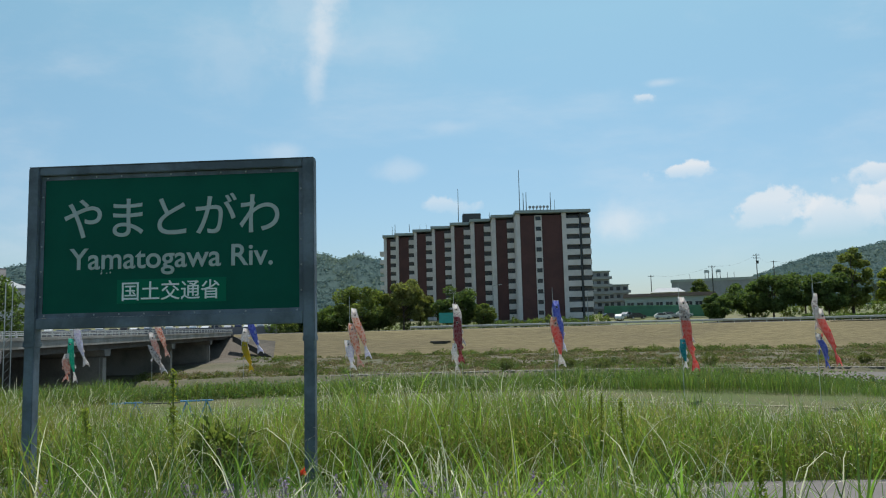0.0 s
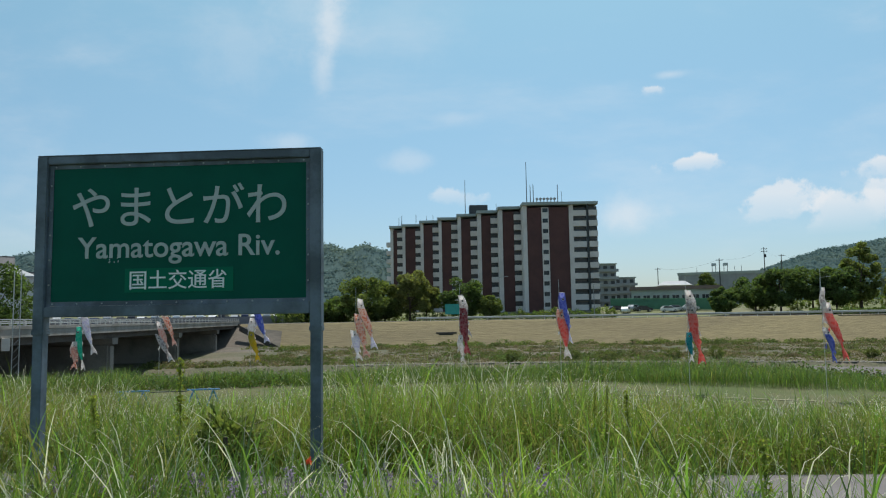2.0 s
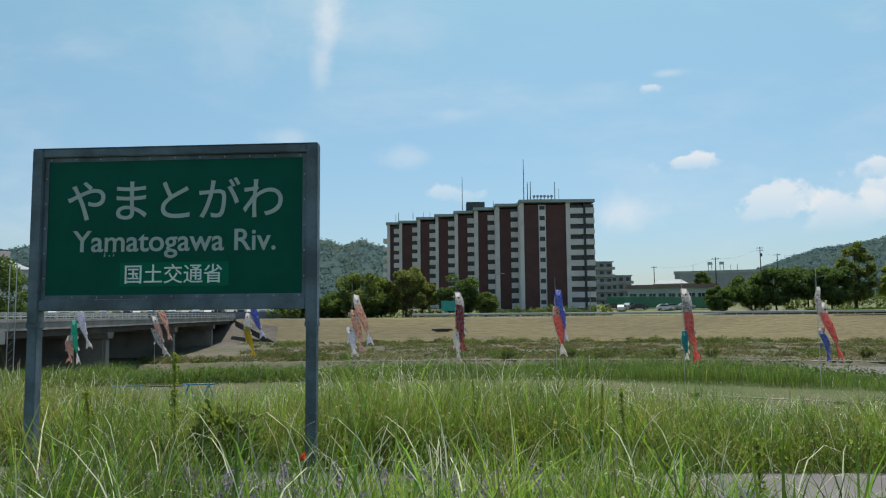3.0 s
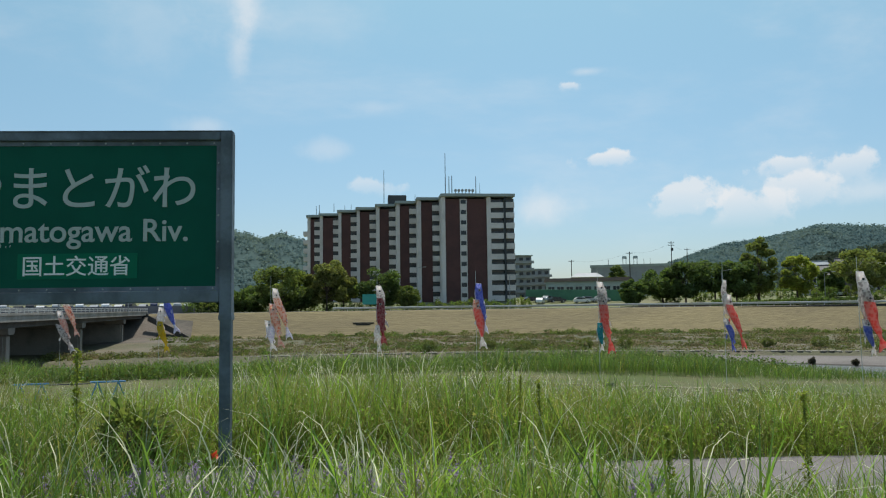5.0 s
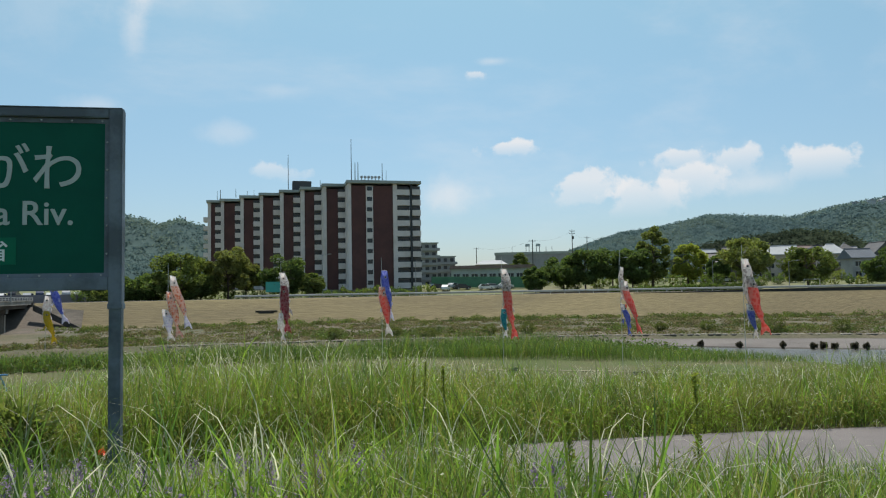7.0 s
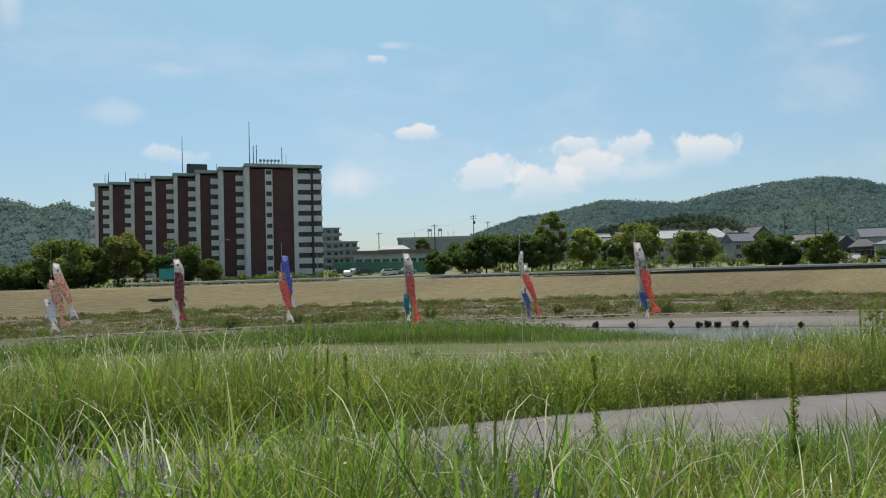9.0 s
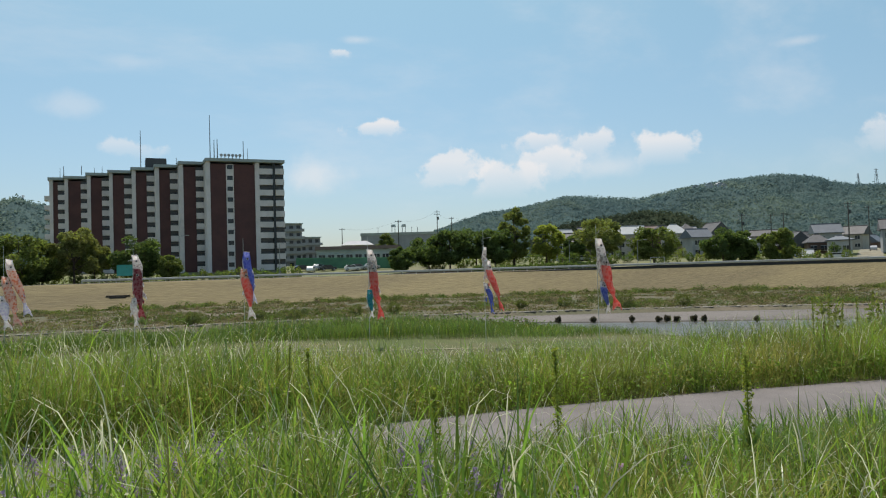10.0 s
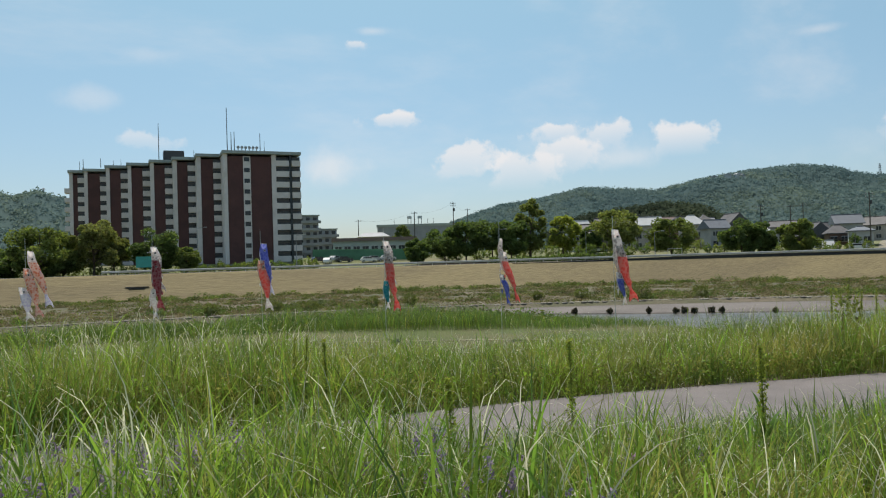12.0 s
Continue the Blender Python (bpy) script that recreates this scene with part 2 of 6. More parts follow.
M_SCRUB = leaf("scrub leaves", (0.135, 0.15, 0.06), (0.085, 0.105, 0.042), 0.4, 2.0, 0.2)
# Distance haze is painted into these two forest colours: bluer and lighter than leaves.
M_FOREST_HAZE = mat("haze-tinted hill forest", (0.145, 0.212, 0.20), 0.95, 0.06, 0.006, 0.07, 0.0, second=(0.115, 0.178, 0.18), spec=0.03, isl=0.06, through_light=0.5)
M_FOREST_HAZE_PALE = mat("paler haze-tinted hill forest", (0.175, 0.235, 0.19), 0.95, 0.06, 0.006, 0.07, 0.0, second=(0.14, 0.20, 0.18), spec=0.03, isl=0.06, through_light=0.5)
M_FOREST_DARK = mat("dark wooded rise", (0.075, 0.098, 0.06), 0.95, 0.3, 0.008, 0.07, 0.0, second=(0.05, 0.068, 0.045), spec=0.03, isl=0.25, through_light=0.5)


# ---- mesh helpers ----
class Shape:
    """Gathers verts and faces of one mesh."""
    def __init__(self):
        self.v, self.f, self.s = [], [], []

    def add(self, verts, faces, slot=0):
        k = len(self.v)
        self.v += [tuple(p) for p in verts]
        self.f += [tuple(i + k for i in q) for q in faces]
        self.s += [slot] * len(faces)
        return self

    def box(self, x0, y0, z0, x1, y1, z1, slot=0, m=None):
        p = [Vector(q) for q in ((x0, y0, z0), (x1, y0, z0), (x1, y1, z0), (x0, y1, z0), (x0, y0, z1), (x1, y0, z1), (x1, y1, z1), (x0, y1, z1))]
        if m:
            p = [m @ q for q in p]
        return self.add(p, ((0, 3, 2, 1), (4, 5, 6, 7), (0, 1, 5, 4), (1, 2, 6, 5), (2, 3, 7, 6), (3, 0, 4, 7)), slot)

    def rod(self, a, b, r0, r1=None, n=8, slot=0, caps=True):
        a, b = Vector(a), Vector(b)
        r1 = r0 if r1 is None else r1
        q = (b - a).to_track_quat("Z", "Y")
        ring = [q @ Vector((math.cos(2 * math.pi * i / n), math.sin(2 * math.pi * i / n), 0)) for i in range(n)]
        f = [(i, (i + 1) % n, n + (i + 1) % n, n + i) for i in range(n)]
        if caps:
            f += [tuple(range(n - 1, -1, -1)), tuple(range(n, 2 * n))]
        return self.add([a + p * r0 for p in ring] + [b + p * r1 for p in ring], f, slot)

    def prism(self, outline, y0, y1, slot=0, m=None):
        """An outline in x and z (counter-clockwise seen from -y), pushed from y0 to y1."""
        n = len(outline)
        p = [Vector((x, y0, z)) for x, z in outline] + [Vector((x, y1, z)) for x, z in outline]
        if m:
            p = [m @ q for q in p]
        f = [tuple(range(n)), tuple(range(2 * n - 1, n - 1, -1))] + [((i + 1) % n, i, n + i, n + (i + 1) % n) for i in range(n)]
        return self.add(p, f, slot)


def raw(name, verts, faces, mats, slots=None, smooth=False):
    me = bpy.data.meshes.new(name)
    me.from_pydata(verts, [], faces)
    for m in (mats if isinstance(mats, (list, tuple)) else [mats]):
        me.materials.append(m)
    if slots is not None:
        me.polygons.foreach_set("material_index", slots)
    if smooth:
        me.polygons.foreach_set("use_smooth", [True] * len(me.polygons))
    me.update()
    return me


def thing(name, label, category, m=None, group="", kind="", data=None):
    ob = tagged(new(name, data), label, category, group, kind)
    ob.matrix_basis = m or Matrix()
    return ob


def part(name, s, mats, parent, label="", bevel=0.0, smooth=False):
    """Links a shape as one mesh under a thing or a part."""
    me = raw(name, s.v, s.f, mats, s.s, smooth) if isinstance(s, Shape) else s
    if bevel:
        bm = bmesh.new()
        bm.from_mesh(me)
        bmesh.ops.bevel(bm, geom=bm.edges[:], offset=bevel, segments=2, affect="EDGES", clamp_overlap=True)
        bm.to_mesh(me)
        bm.free()
    ob = new(name, me)
    ob.parent = parent
    if label:
        tagged(ob, label)
    return ob


def solid(name, s, mats, label, category, m=None, group="", kind="", bevel=0.0, smooth=False):
    """A thing that is one mesh."""
    ob = part(name, s, mats, None, label, bevel, smooth)
    tagged(ob, label, category, group, kind)
    ob.matrix_basis = m or Matrix()
    return ob


def strips(name, base, top_dir, height, width, bend, mats, seg=3, slots=None, hook=(1.2, 3.0)):
    """Many arched blades as one mesh. base: n x 3, top_dir: the way each leans, bend: the tip's angle from upright, hook: how late the bend sets in."""
    n = len(base)
    lean = np.stack([np.cos(top_dir), np.sin(top_dir)], 1)
    face = top_dir + np.random.normal(np.pi / 2, 0.7, n)
    side = np.stack([np.cos(face), np.sin(face)], 1)
    late = np.random.uniform(*hook, n)
    tilt = np.random.uniform(0, 0.22, n)
    t = np.linspace(0, 1, seg + 1) ** 0.85
    v = np.zeros((n, seg + 1, 2, 3), np.float32)
    out, up = np.zeros(n), np.zeros(n)
    for k, u in enumerate(t):
        if k:
            mid = 0.5 * (u + t[k - 1])
            ang = tilt + bend * mid ** late
            out = out + height * (u - t[k - 1]) * np.sin(ang)
            up = up + height * (u - t[k - 1]) * np.cos(ang)
        w = width * (0.35 + 1.3 * min(u, 0.5)) * (1 - u ** 3) * 0.5 + 0.0005
        for j, sg in ((0, -1), (1, 1)):
            v[:, k, j, :2] = base[:, :2] + lean * out[:, None] + sg * side * w[:, None]
            v[:, k, j, 2] = base[:, 2] + up
    idx = np.arange(n * (seg + 1) * 2).reshape(n, seg + 1, 2)
    q = np.stack([idx[:, :-1, 0], idx[:, :-1, 1], idx[:, 1:, 1], idx[:, 1:, 0]], -1).reshape(-1, 4)
    return quads(name, v.reshape(-1, 3), q, mats, None if slots is None else slots.ravel() if slots.ndim == 2 else np.repeat(slots, seg))


def quads(name, v, q, mats, slots=None):
    me = bpy.data.meshes.new(name)
    me.vertices.add(len(v))
    me.vertices.foreach_set("co", np.asarray(v, np.float32).ravel())
    me.loops.add(q.size)
    me.loops.foreach_set("vertex_index", q.astype(np.int32).ravel())
    me.polygons.add(len(q))
    me.polygons.foreach_set("loop_start", np.arange(0, q.size, 4, dtype=np.int32))
    for m in (mats if isinstance(mats, (list, tuple)) else [mats]):
        me.materials.append(m)
    if slots is not None:
        me.polygons.foreach_set("material_index", slots.astype(np.int32))
    me.update()
    me.validate()
    return me


def leaves(centres, size, flat=0.5):
    """A quad of random turn at each centre: verts and faces."""
    n = len(centres)
    a = np.random.normal(size=(n, 3))
    a[:, 2] *= flat
    a /= np.linalg.norm(a, axis=1)[:, None]
    b = np.cross(a, np.random.normal(size=(n, 3)))
    b /= np.linalg.norm(b, axis=1)[:, None]
    s = (size * np.random.uniform(0.6, 1.3, n))[:, None]
    v = np.stack([centres - a * s, centres - b * s * 0.5, centres + a * s, centres + b * s * 0.5], 1)
    return v.reshape(-1, 3), np.arange(4 * n).reshape(n, 4)


def at(azimuth, dist, rel=0.0):
    """A place by its bearing from the start (degrees to the right), distance and height over the eye."""
    return Vector((dist * math.sin(radians(azimuth)), dist * math.cos(radians(azimuth)), EYE + rel))


# ---- ground: the river bends round a centre behind the camera ----
BEND = -40.0


def path_mid(x):
    near = min(max(0.0, x - 2.5), 10.0)
    return 8.0 + 0.035 * max(0.0, 2 - x) ** 1.5 - 0.0135 * near * near - 0.2 * max(0.0, x - 12.5)


def step(u):
    u = min(1.0, max(0.0, u))
    return u * u * (3 - 2 * u)


def bank_top(x):
    """The lawn ends at the river sooner downstream."""
    return 90.0 - 18.0 * step((x - 21) / 12)


def height(x, y):
    """Height of the ground."""
    r = math.hypot(x, y - BEND)
    d = y - path_mid(x)
    if y > -30 and r < bank_top(x):                       # near embankment and lawn
        z = -1.55
        z -= 0.45 * step((d + 4.1) / 1.9)
        z -= 0.05 * step((d - 1.4) / 1.0)
        z -= 1.95 * step((d - 3.0) / 12.0)
        return EYE + z
    if y <= -30:
        return EYE - 1.55
    z = -4.0 - 2.9 * step((r - bank_top(x)) / 7.0)
    z += 0.6 * step((r - 132) / 1.0) + 0.45 * step((r - 134.3) / 0.6) + 0.35 * step((r - 136) / 40)
    z += 4.75 * min(1, max(0, (r - 185) / 11.0))
    z -= 0.3 * step((r - 206) / 4)
    z += 2.3 * step((r - 212) / 34) + 0.02 * min(260, max(0, r - 246))
    return EYE + z


def make_ground():
    radii = list(np.arange(0.5, 30, 2.5)) + list(np.arange(30, 84, 0.5)) + list(np.arange(84, 140, 1.0)) + list(np.arange(140, 185, 3)) + list(np.arange(185, 198, 1.0)) + [200, 206, 208, 211, 220, 240, 270, 310, 370, 450, 600, 900, 1500, 2500, 4000]
    ang = list(np.arange(-66, 66, 0.75)) + list(np.arange(66, 294, 6.0))
    n, v, f, s = len(ang), [], [], []
    for r in radii:
        for a in ang:
            x, y = r * math.sin(radians(a)), BEND + r * math.cos(radians(a))
            front = -70 < a < 70
            z = height(x, y) if front else (EYE - 1.55 if r < 206 else EYE - 1.2)
            if front and r < 130:
                z += 0.05 * noise.noise((x * 0.5, y * 0.5, 0))
            if front and 137 < r < 184:
                z += 0.25 * noise.noise((x * 0.12, y * 0.12, 3))
            v.append((x, y, z))
    for i in range(len(radii) - 1):
        for j in range(n):
            k = (j + 1) % n
            f.append((i * n + j, (i + 1) * n + j, (i + 1) * n + k, i * n + k))
            r = 0.5 * (radii[i] + radii[i + 1])
            a = ang[j]
            y = BEND + r * math.cos(radians(a))
            if not -70 < a < 70:
                s.append(0 if r < 206 else 4)
            elif r < 90:
                s.append(1 if y > 18 and r < 85 else 0)
            else:
                s.append(5 if r < 134.5 else 2 if r < 185 else 3 if r < 197 else 6 if a < -9 and r < 240 else 4)
    solid_me = raw("ground", v, [q[::-1] for q in f], [M_SOIL, M_LAWN, M_BED, M_STRAW, M_LAND, M_MUD, M_ROAD], s, True)
    thing("ground", "grassy embankment, mown lawn and straw-coloured far levee", "ground", kind="structure", data=solid_me)


make_ground()


def ring_band(name, r0, r1, a0, a1, lift, mats, label, n=120, thick=0.0, category="road"):
    """A strip of ground that follows the bend."""
    s = Shape()
    for i in range(n + 1):
        a = radians(a0 + (a1 - a0) * i / n)
        for r in (r0, r1):
            x, y = r * math.sin(a), BEND + r * math.cos(a)
            z = height(x, y) + lift
            s.v += [(x, y, z), (x, y, z - thick)]
    for i in range(n):
        b = 4 * i
        s.add([], ())
        s.f += [(b, b + 2, b + 6, b + 4), (b, b + 4, b + 5, b + 1), (b + 2, b + 3, b + 7, b + 6)]
        s.s += [0, 0, 0]
    s.f = [q[::-1] for q in s.f]
    return solid(name, s, mats, label, category, kind="structure")


ring_band("road", 198.2, 205.5, -40, 60, 0.05, M_ROAD, "grey asphalt road along the far levee top", thick=0.2)
water = Shape()
ws = [(r * math.sin(radians(a)), BEND + r * math.cos(radians(a)), EYE - 6.55) for r in (64, 133.2) for a in range(-62, 63, 2)]
half = len(ws) // 2
water.add(ws, [(i, i + 1, half + i + 1, half + i) for i in range(half - 1)])
m = mat("river water", (0.10, 0.098, 0.088), 0.3, 0.15, 0.2, 2.5, 0.8, spec=0.3)
solid("river_water", water, m, "calm grey river water between grassy banks", "water", kind="structure")
bar = Shape()
for i in range(61):
    a = radians(17 + 33 * i / 60)
    w = math.sin(math.pi * (i + 0.3) / 60.6) ** 0.4
    for r, z in ((133.6 - 15.4 * w + 0.5 * noise.noise((i * 0.3, 0, 0)), -6.75), (133.0 - 13.8 * w, -6.42), (133.9, -6.30)):
        bar.v.append((r * math.sin(a), BEND + r * math.cos(a), EYE + z))
for i in range(60):
    for k in (0, 1):
        bar.f.append((3 * i + k, 3 * i + 3 + k, 3 * i + 4 + k, 3 * i + 1 + k))
        bar.s.append(1 - k)
solid("sandbar", bar, [M_SAND, M_CONC_DARK], "bare pinkish-grey silt bar at the water's edge", "sandbar", kind="structure")

walkway = Shape()
for i in range(81):
    x = -22 + i * 0.75
    for y, z in ((path_mid(x) - 2.1, 0.0), (path_mid(x) - 2.1, 0.03), (path_mid(x) + 1.3, 0.03), (path_mid(x) + 1.3, 0.0)):
        walkway.v.append((x, y + 0.06 * noise.noise((x * 0.9, y, 5)), height(x, path_mid(x)) + z))
for i in range(80):
    for k in range(3):
        b = 4 * i + k
        walkway.f.append((b, b + 4, b + 5, b + 1))
        walkway.s.append(0)
solid("footpath", walkway, M_ASPHALT, "worn grey asphalt footpath along the embankment", "path", kind="structure")
track = Shape()
for i in range(61):
    u = i / 60
    x = 4 + 22 * u
    y = 41.5 - 0.0135 * (x + 8) ** 2 + 0.25 * noise.noise((x * 0.35, 0, 2))
    for d in (-0.06 - 0.14 * u, 0.06 + 0.14 * u):
        track.v.append((x + d * 0.3, y + d, height(x, y) + 0.03))
for i in range(60):
    track.f.append((2 * i, 2 * i + 2, 2 * i + 3, 2 * i + 1))
    track.s.append(0)
solid("lawn_track", track, mat("trodden earth", (0.27, 0.245, 0.16), 0.95, 0.25, 0.8, 10, 0.3), "narrow pale trodden track across the lawn", "path", kind="structure")


# ---- river name sign ----
def text_mesh(body, size, width, m, bold, depth=0.003):
    """Letters as a mesh, scaled to a width, standing in x and z, centred on x and standing on z = 0."""
    c = bpy.data.curves.new("letters", "FONT")
    c.body, c.size, c.extrude, c.offset = body, size, depth, bold
    tmp = new("letters", c)
    me = bpy.data.meshes.new_from_object(tmp.evaluated_get(bpy.context.evaluated_depsgraph_get()))
    bpy.data.objects.remove(tmp)
    co = np.zeros(len(me.vertices) * 3)
    me.vertices.foreach_get("co", co)
    co = co.reshape(-1, 3)
    lo, hi = co.min(0), co.max(0)
    k = width / (hi[0] - lo[0])
    out = np.stack([(co[:, 0] - (lo[0] + hi[0]) / 2) * k, -co[:, 2], co[:, 1] * size * 0 + co[:, 1] * k], 1)
    me.vertices.foreach_set("co", out.ravel())
    me.materials.clear()
    me.materials.append(m)
    me.update()
    return me


def make_sign():
    a, b = Vector((-3.127, 5.633)), Vector((-0.933, 5.50))       # outer top corners
    w = (b - a).length
    turn = math.degrees(math.atan2(b.y - a.y, b.x - a.x))
    root = thing("river_sign", "green river name sign in grey steel frame on two posts", "sign", pose(a.x, a.y, EYE, 0, 0, turn))
    top, low, t, d = 1.272, 0.105, 0.085, 0.09
    ground_z = height(a.x, a.y) - EYE - 0.25
    for x in (t / 2, w - t / 2):
        s = Shape().box(x - t / 2, -d / 2, low - 0.17, x + t / 2, d / 2, top)
        part("post", s, M_STEEL, root, bevel=0.006)
        s = Shape().box(x - t / 2 + 0.004, -d / 2 + 0.004, ground_z, x + t / 2 - 0.004, d / 2 - 0.004, low - 0.165)
        part("lower_post", s, M_STEEL, root, bevel=0.005)
        s = Shape().box(x - t / 2 - 0.004, -d / 2 - 0.004, low - 0.19, x + t / 2 + 0.004, d / 2 + 0.004, low - 0.15)
        part("post_joint", s, M_STEEL, root, bevel=0.004)
    part("top_rail", Shape().box(t, -d / 2 + 0.003, top - 0.062, w - t, d / 2 - 0.003, top), M_STEEL, root, bevel=0.006)
    part("cap_strip", Shape().box(0.002, -d / 2 + 0.001, top + 0.001, w - 0.002, d / 2 - 0.001, top + 0.008), M_STEEL, root, bevel=0.003)
    part("bottom_rail", Shape().box(t, -d / 2 + 0.003, low - 0.06, w - t, d / 2 - 0.003, low + 0.022), M_STEEL, root, bevel=0.006)
    x0, x1, z0, z1 = t + 0.002, w - t - 0.002, low + 0.024, top - 0.064
    board = part("board", Shape().box(x0, -0.008, z0, x1, 0.004, z1), M_GREEN, root, "dark green sheet panel")
    lip = Shape()
    e = 0.032
    for q in ((x0, z1 - e, x1, z1), (x0, z0, x1, z0 + e), (x0, z0 + e, x0 + e, z1 - e), (x1 - e, z0 + e, x1, z1 - e)):
        lip.box(q[0], -0.014, q[1], q[2], -0.0085, q[3])
    part("edge_strip", lip, M_STEEL, root, "thin grey strip round the panel")
    rivet = Shape()
    rivet.rod((0, 0, 0), (0, -0.007, 0), 0.0075, 0.005, 8)
    me = raw("rivet", rivet.v, rivet.f, M_RIVET, rivet.s)
    spots = [(x0 + 0.05 + (x1 - x0 - 0.1) * i / 10, z) for i in range(11) for z in (z0 + e / 2, z1 - e / 2)]
    spots += [(x, z0 + 0.16 + (z1 - z0 - 0.32) * i / 4) for i in range(5) for x in (x0 + e / 2, x1 - e / 2)]
    for x, z in spots:
        part("rivet", me, None, root).location = (x, -0.0145, z)
    mid = (x0 + x1) / 2
    rows = (("やまとがわ", 1.66, 0.0, 0.745, M_LETTER, "kana_lettering"), ("Yamatogawa Riv.", 1.56, 0.0, 0.488, M_LETTER, "latin_lettering"), ("国土交通省", 0.745, 0.007, 0.257, M_LETTER_NEW, "kanji_lettering"))
    for body, wide, dx, z, m, nm in rows:
        ob = part(nm, text_mesh(body, 0.2, wide, m, 0.0024 if body.isascii() else 0.0012), None, root, "pale lettering " + body)
        ob.location = (mid + dx, -0.0095 if m is not M_LETTER_NEW else -0.0125, z)
    patch = part("patch", Shape().box(mid - 0.405, -0.0115, 0.222, mid + 0.43, -0.0085, 0.402), M_GREEN_PATCH, root, "brighter green patch behind the lower line")
    for i in range(7):
        x, z = mid - 0.5 + random.uniform(-0.06, 0.06), 0.50 - random.uniform(0, 0.05)
        part("paint_chip", Shape().rod((x, -0.0085, z), (x, -0.0095, z), random.uniform(0.003, 0.007), n=6), M_LETTER, root)


make_sign()


# ---- apartment block ----
def make_apartments():
    root = thing("apartment_block", "eleven-storey stepped apartment block with brown tile and white balconies", "building", pose(0, 0, EYE))
    xs = [-18.9, -14.7, -8.5, -2.75, 3.05, 8.7, 14.3, 20.3, 33.4]
    ys = [244.5, 240.5, 232.0, 225.5, 218.5, 212.0, 205.0, 198.0]
    floor_h, base, floors = 2.8, -1.6, 11
    top = base + floors * floor_h + 0.2

    def stack(name, x0, x1, y, deep, group_label):
        """A column of balconies: parapets and dark glazed recesses."""
        s = Shape().box(x0, y + 0.9, base, x1, y + deep, top - 0.5)
        col = part(name, s, M_GLAZING, root, group_label)
        for k in range(floors):
            z = base + k * floor_h
            p = Shape().box(x0, y, z, x1, y + 0.12, z + 1.5).box(x0, y + 0.12, z, x1, y + 0.95, z + 0.18)
            p.box(x0, y + 0.12, z + 0.18, x0 + 0.12, y + 0.95, z + 1.5).box(x1 - 0.12, y + 0.12, z + 0.18, x1, y + 0.95, z + 1.5)
            part("balcony", p, M_WHITE, col)
            wd = Shape().box(x0 + 0.12, y + 0.84, z + 0.3, x0 + 0.2, y + 0.9, z + 2.3).box((x0 + x1) / 2 - 0.05, y + 0.84, z + 0.3, (x0 + x1) / 2 + 0.05, y + 0.9, z + 2.3)
            wd.box(x0 + 0.2, y + 0.84, z + 2.2, x1 - 0.12, y + 0.9, z + 2.45)
            part("window_frame", wd, M_CONC_DARK, col)

    for i, y in enumerate(ys):
        x0, x1 = xs[i], xs[i + 1]
        wide = i == 7
        pier, st = 0.95, (1.95 if not wide else 0.0)
        part("pier", Shape().box(x0, y - 0.35, base, x0 + pier, y + 9, top), M_WHITE, root)
        if not wide:
            part("tiled_wall", Shape().box(x0 + pier, y, base, x1 - st, y + 9, top - 0.55), M_BROWN, root, "dark brown tiled wall")
            stack("balcony_column", x1 - st, x1, y - 1.0, 9, "white balconies with dark windows")
        else:
            part("tiled_wall", Shape().box(x0 + pier, y, base, 25.2, y + 9, top - 0.55), M_BROWN, root, "dark brown tiled wall")
            strip = part("window_strip", Shape().box(25.2, y - 0.25, base, 27.1, y + 9, top - 0.56), M_WHITE, root, "white strip of windows")
            for k in range(floors):
                z = base + k * floor_h
                part("window", Shape().box(25.45, y - 0.30, z + 1.1, 26.85, y - 0.256, z + 2.2), M_SLOT, strip)
            part("tiled_wall", Shape().box(27.1, y, base, x1 - 0.9, y + 9, top - 0.55), M_BROWN, root, "dark brown tiled wall")
            part("pier", Shape().box(x1 - 0.9, y - 0.3, base, x1 + 0.25, y + 9, top), M_WHITE, root)
            stack("balcony_column", x1 + 0.25, x1 + 3.7, y - 0.4, 10, "wide white balconies with dark windows")
            part("drain_pipe", Shape().rod((x1 + 4.0, y - 0.5, base), (x1 + 4.0, y - 0.5, top), 0.28), M_DARK, root)
            stack("balcony_column", x1 + 4.3, x1 + 6.6, y - 0.9, 12, "white corner balconies with dark windows")
        end = x1 if not wide else x1 + 6.7
        part("cornice", Shape().box(x0 - 0.35, y - 1.25, top, end + 0.05, y + 10, top + 0.75), M_ROOFTRIM, root, "grey-green roof edge")
        if i:
            part("side_wall", Shape().box(x0 - 0.05, y + 9, base, x0 + 0.3, y + 12, top), M_WHITE, root)
    for k in range(floors - 1):
        z = base + k * floor_h
        part("end_balcony", Shape().box(-20.3, 245.0, z, -18.95, 249.5, z + 1.3), M_WHITE, root)
    part("end_wall", Shape().box(-18.94, 245.2, base, -18.2, 256, top), M_WHITE, root)
    house = part("lift_housing", Shape().box(6.6, 219, top + 0.76, 12.0, 225, top + 3.6), M_DARK, root, "dark lift housing on the roof", bevel=0.08)
    part("lift_housing", Shape().box(12.02, 219.3, top + 0.76, 13.6, 224, top + 2.0), M_DARK, root, bevel=0.05)
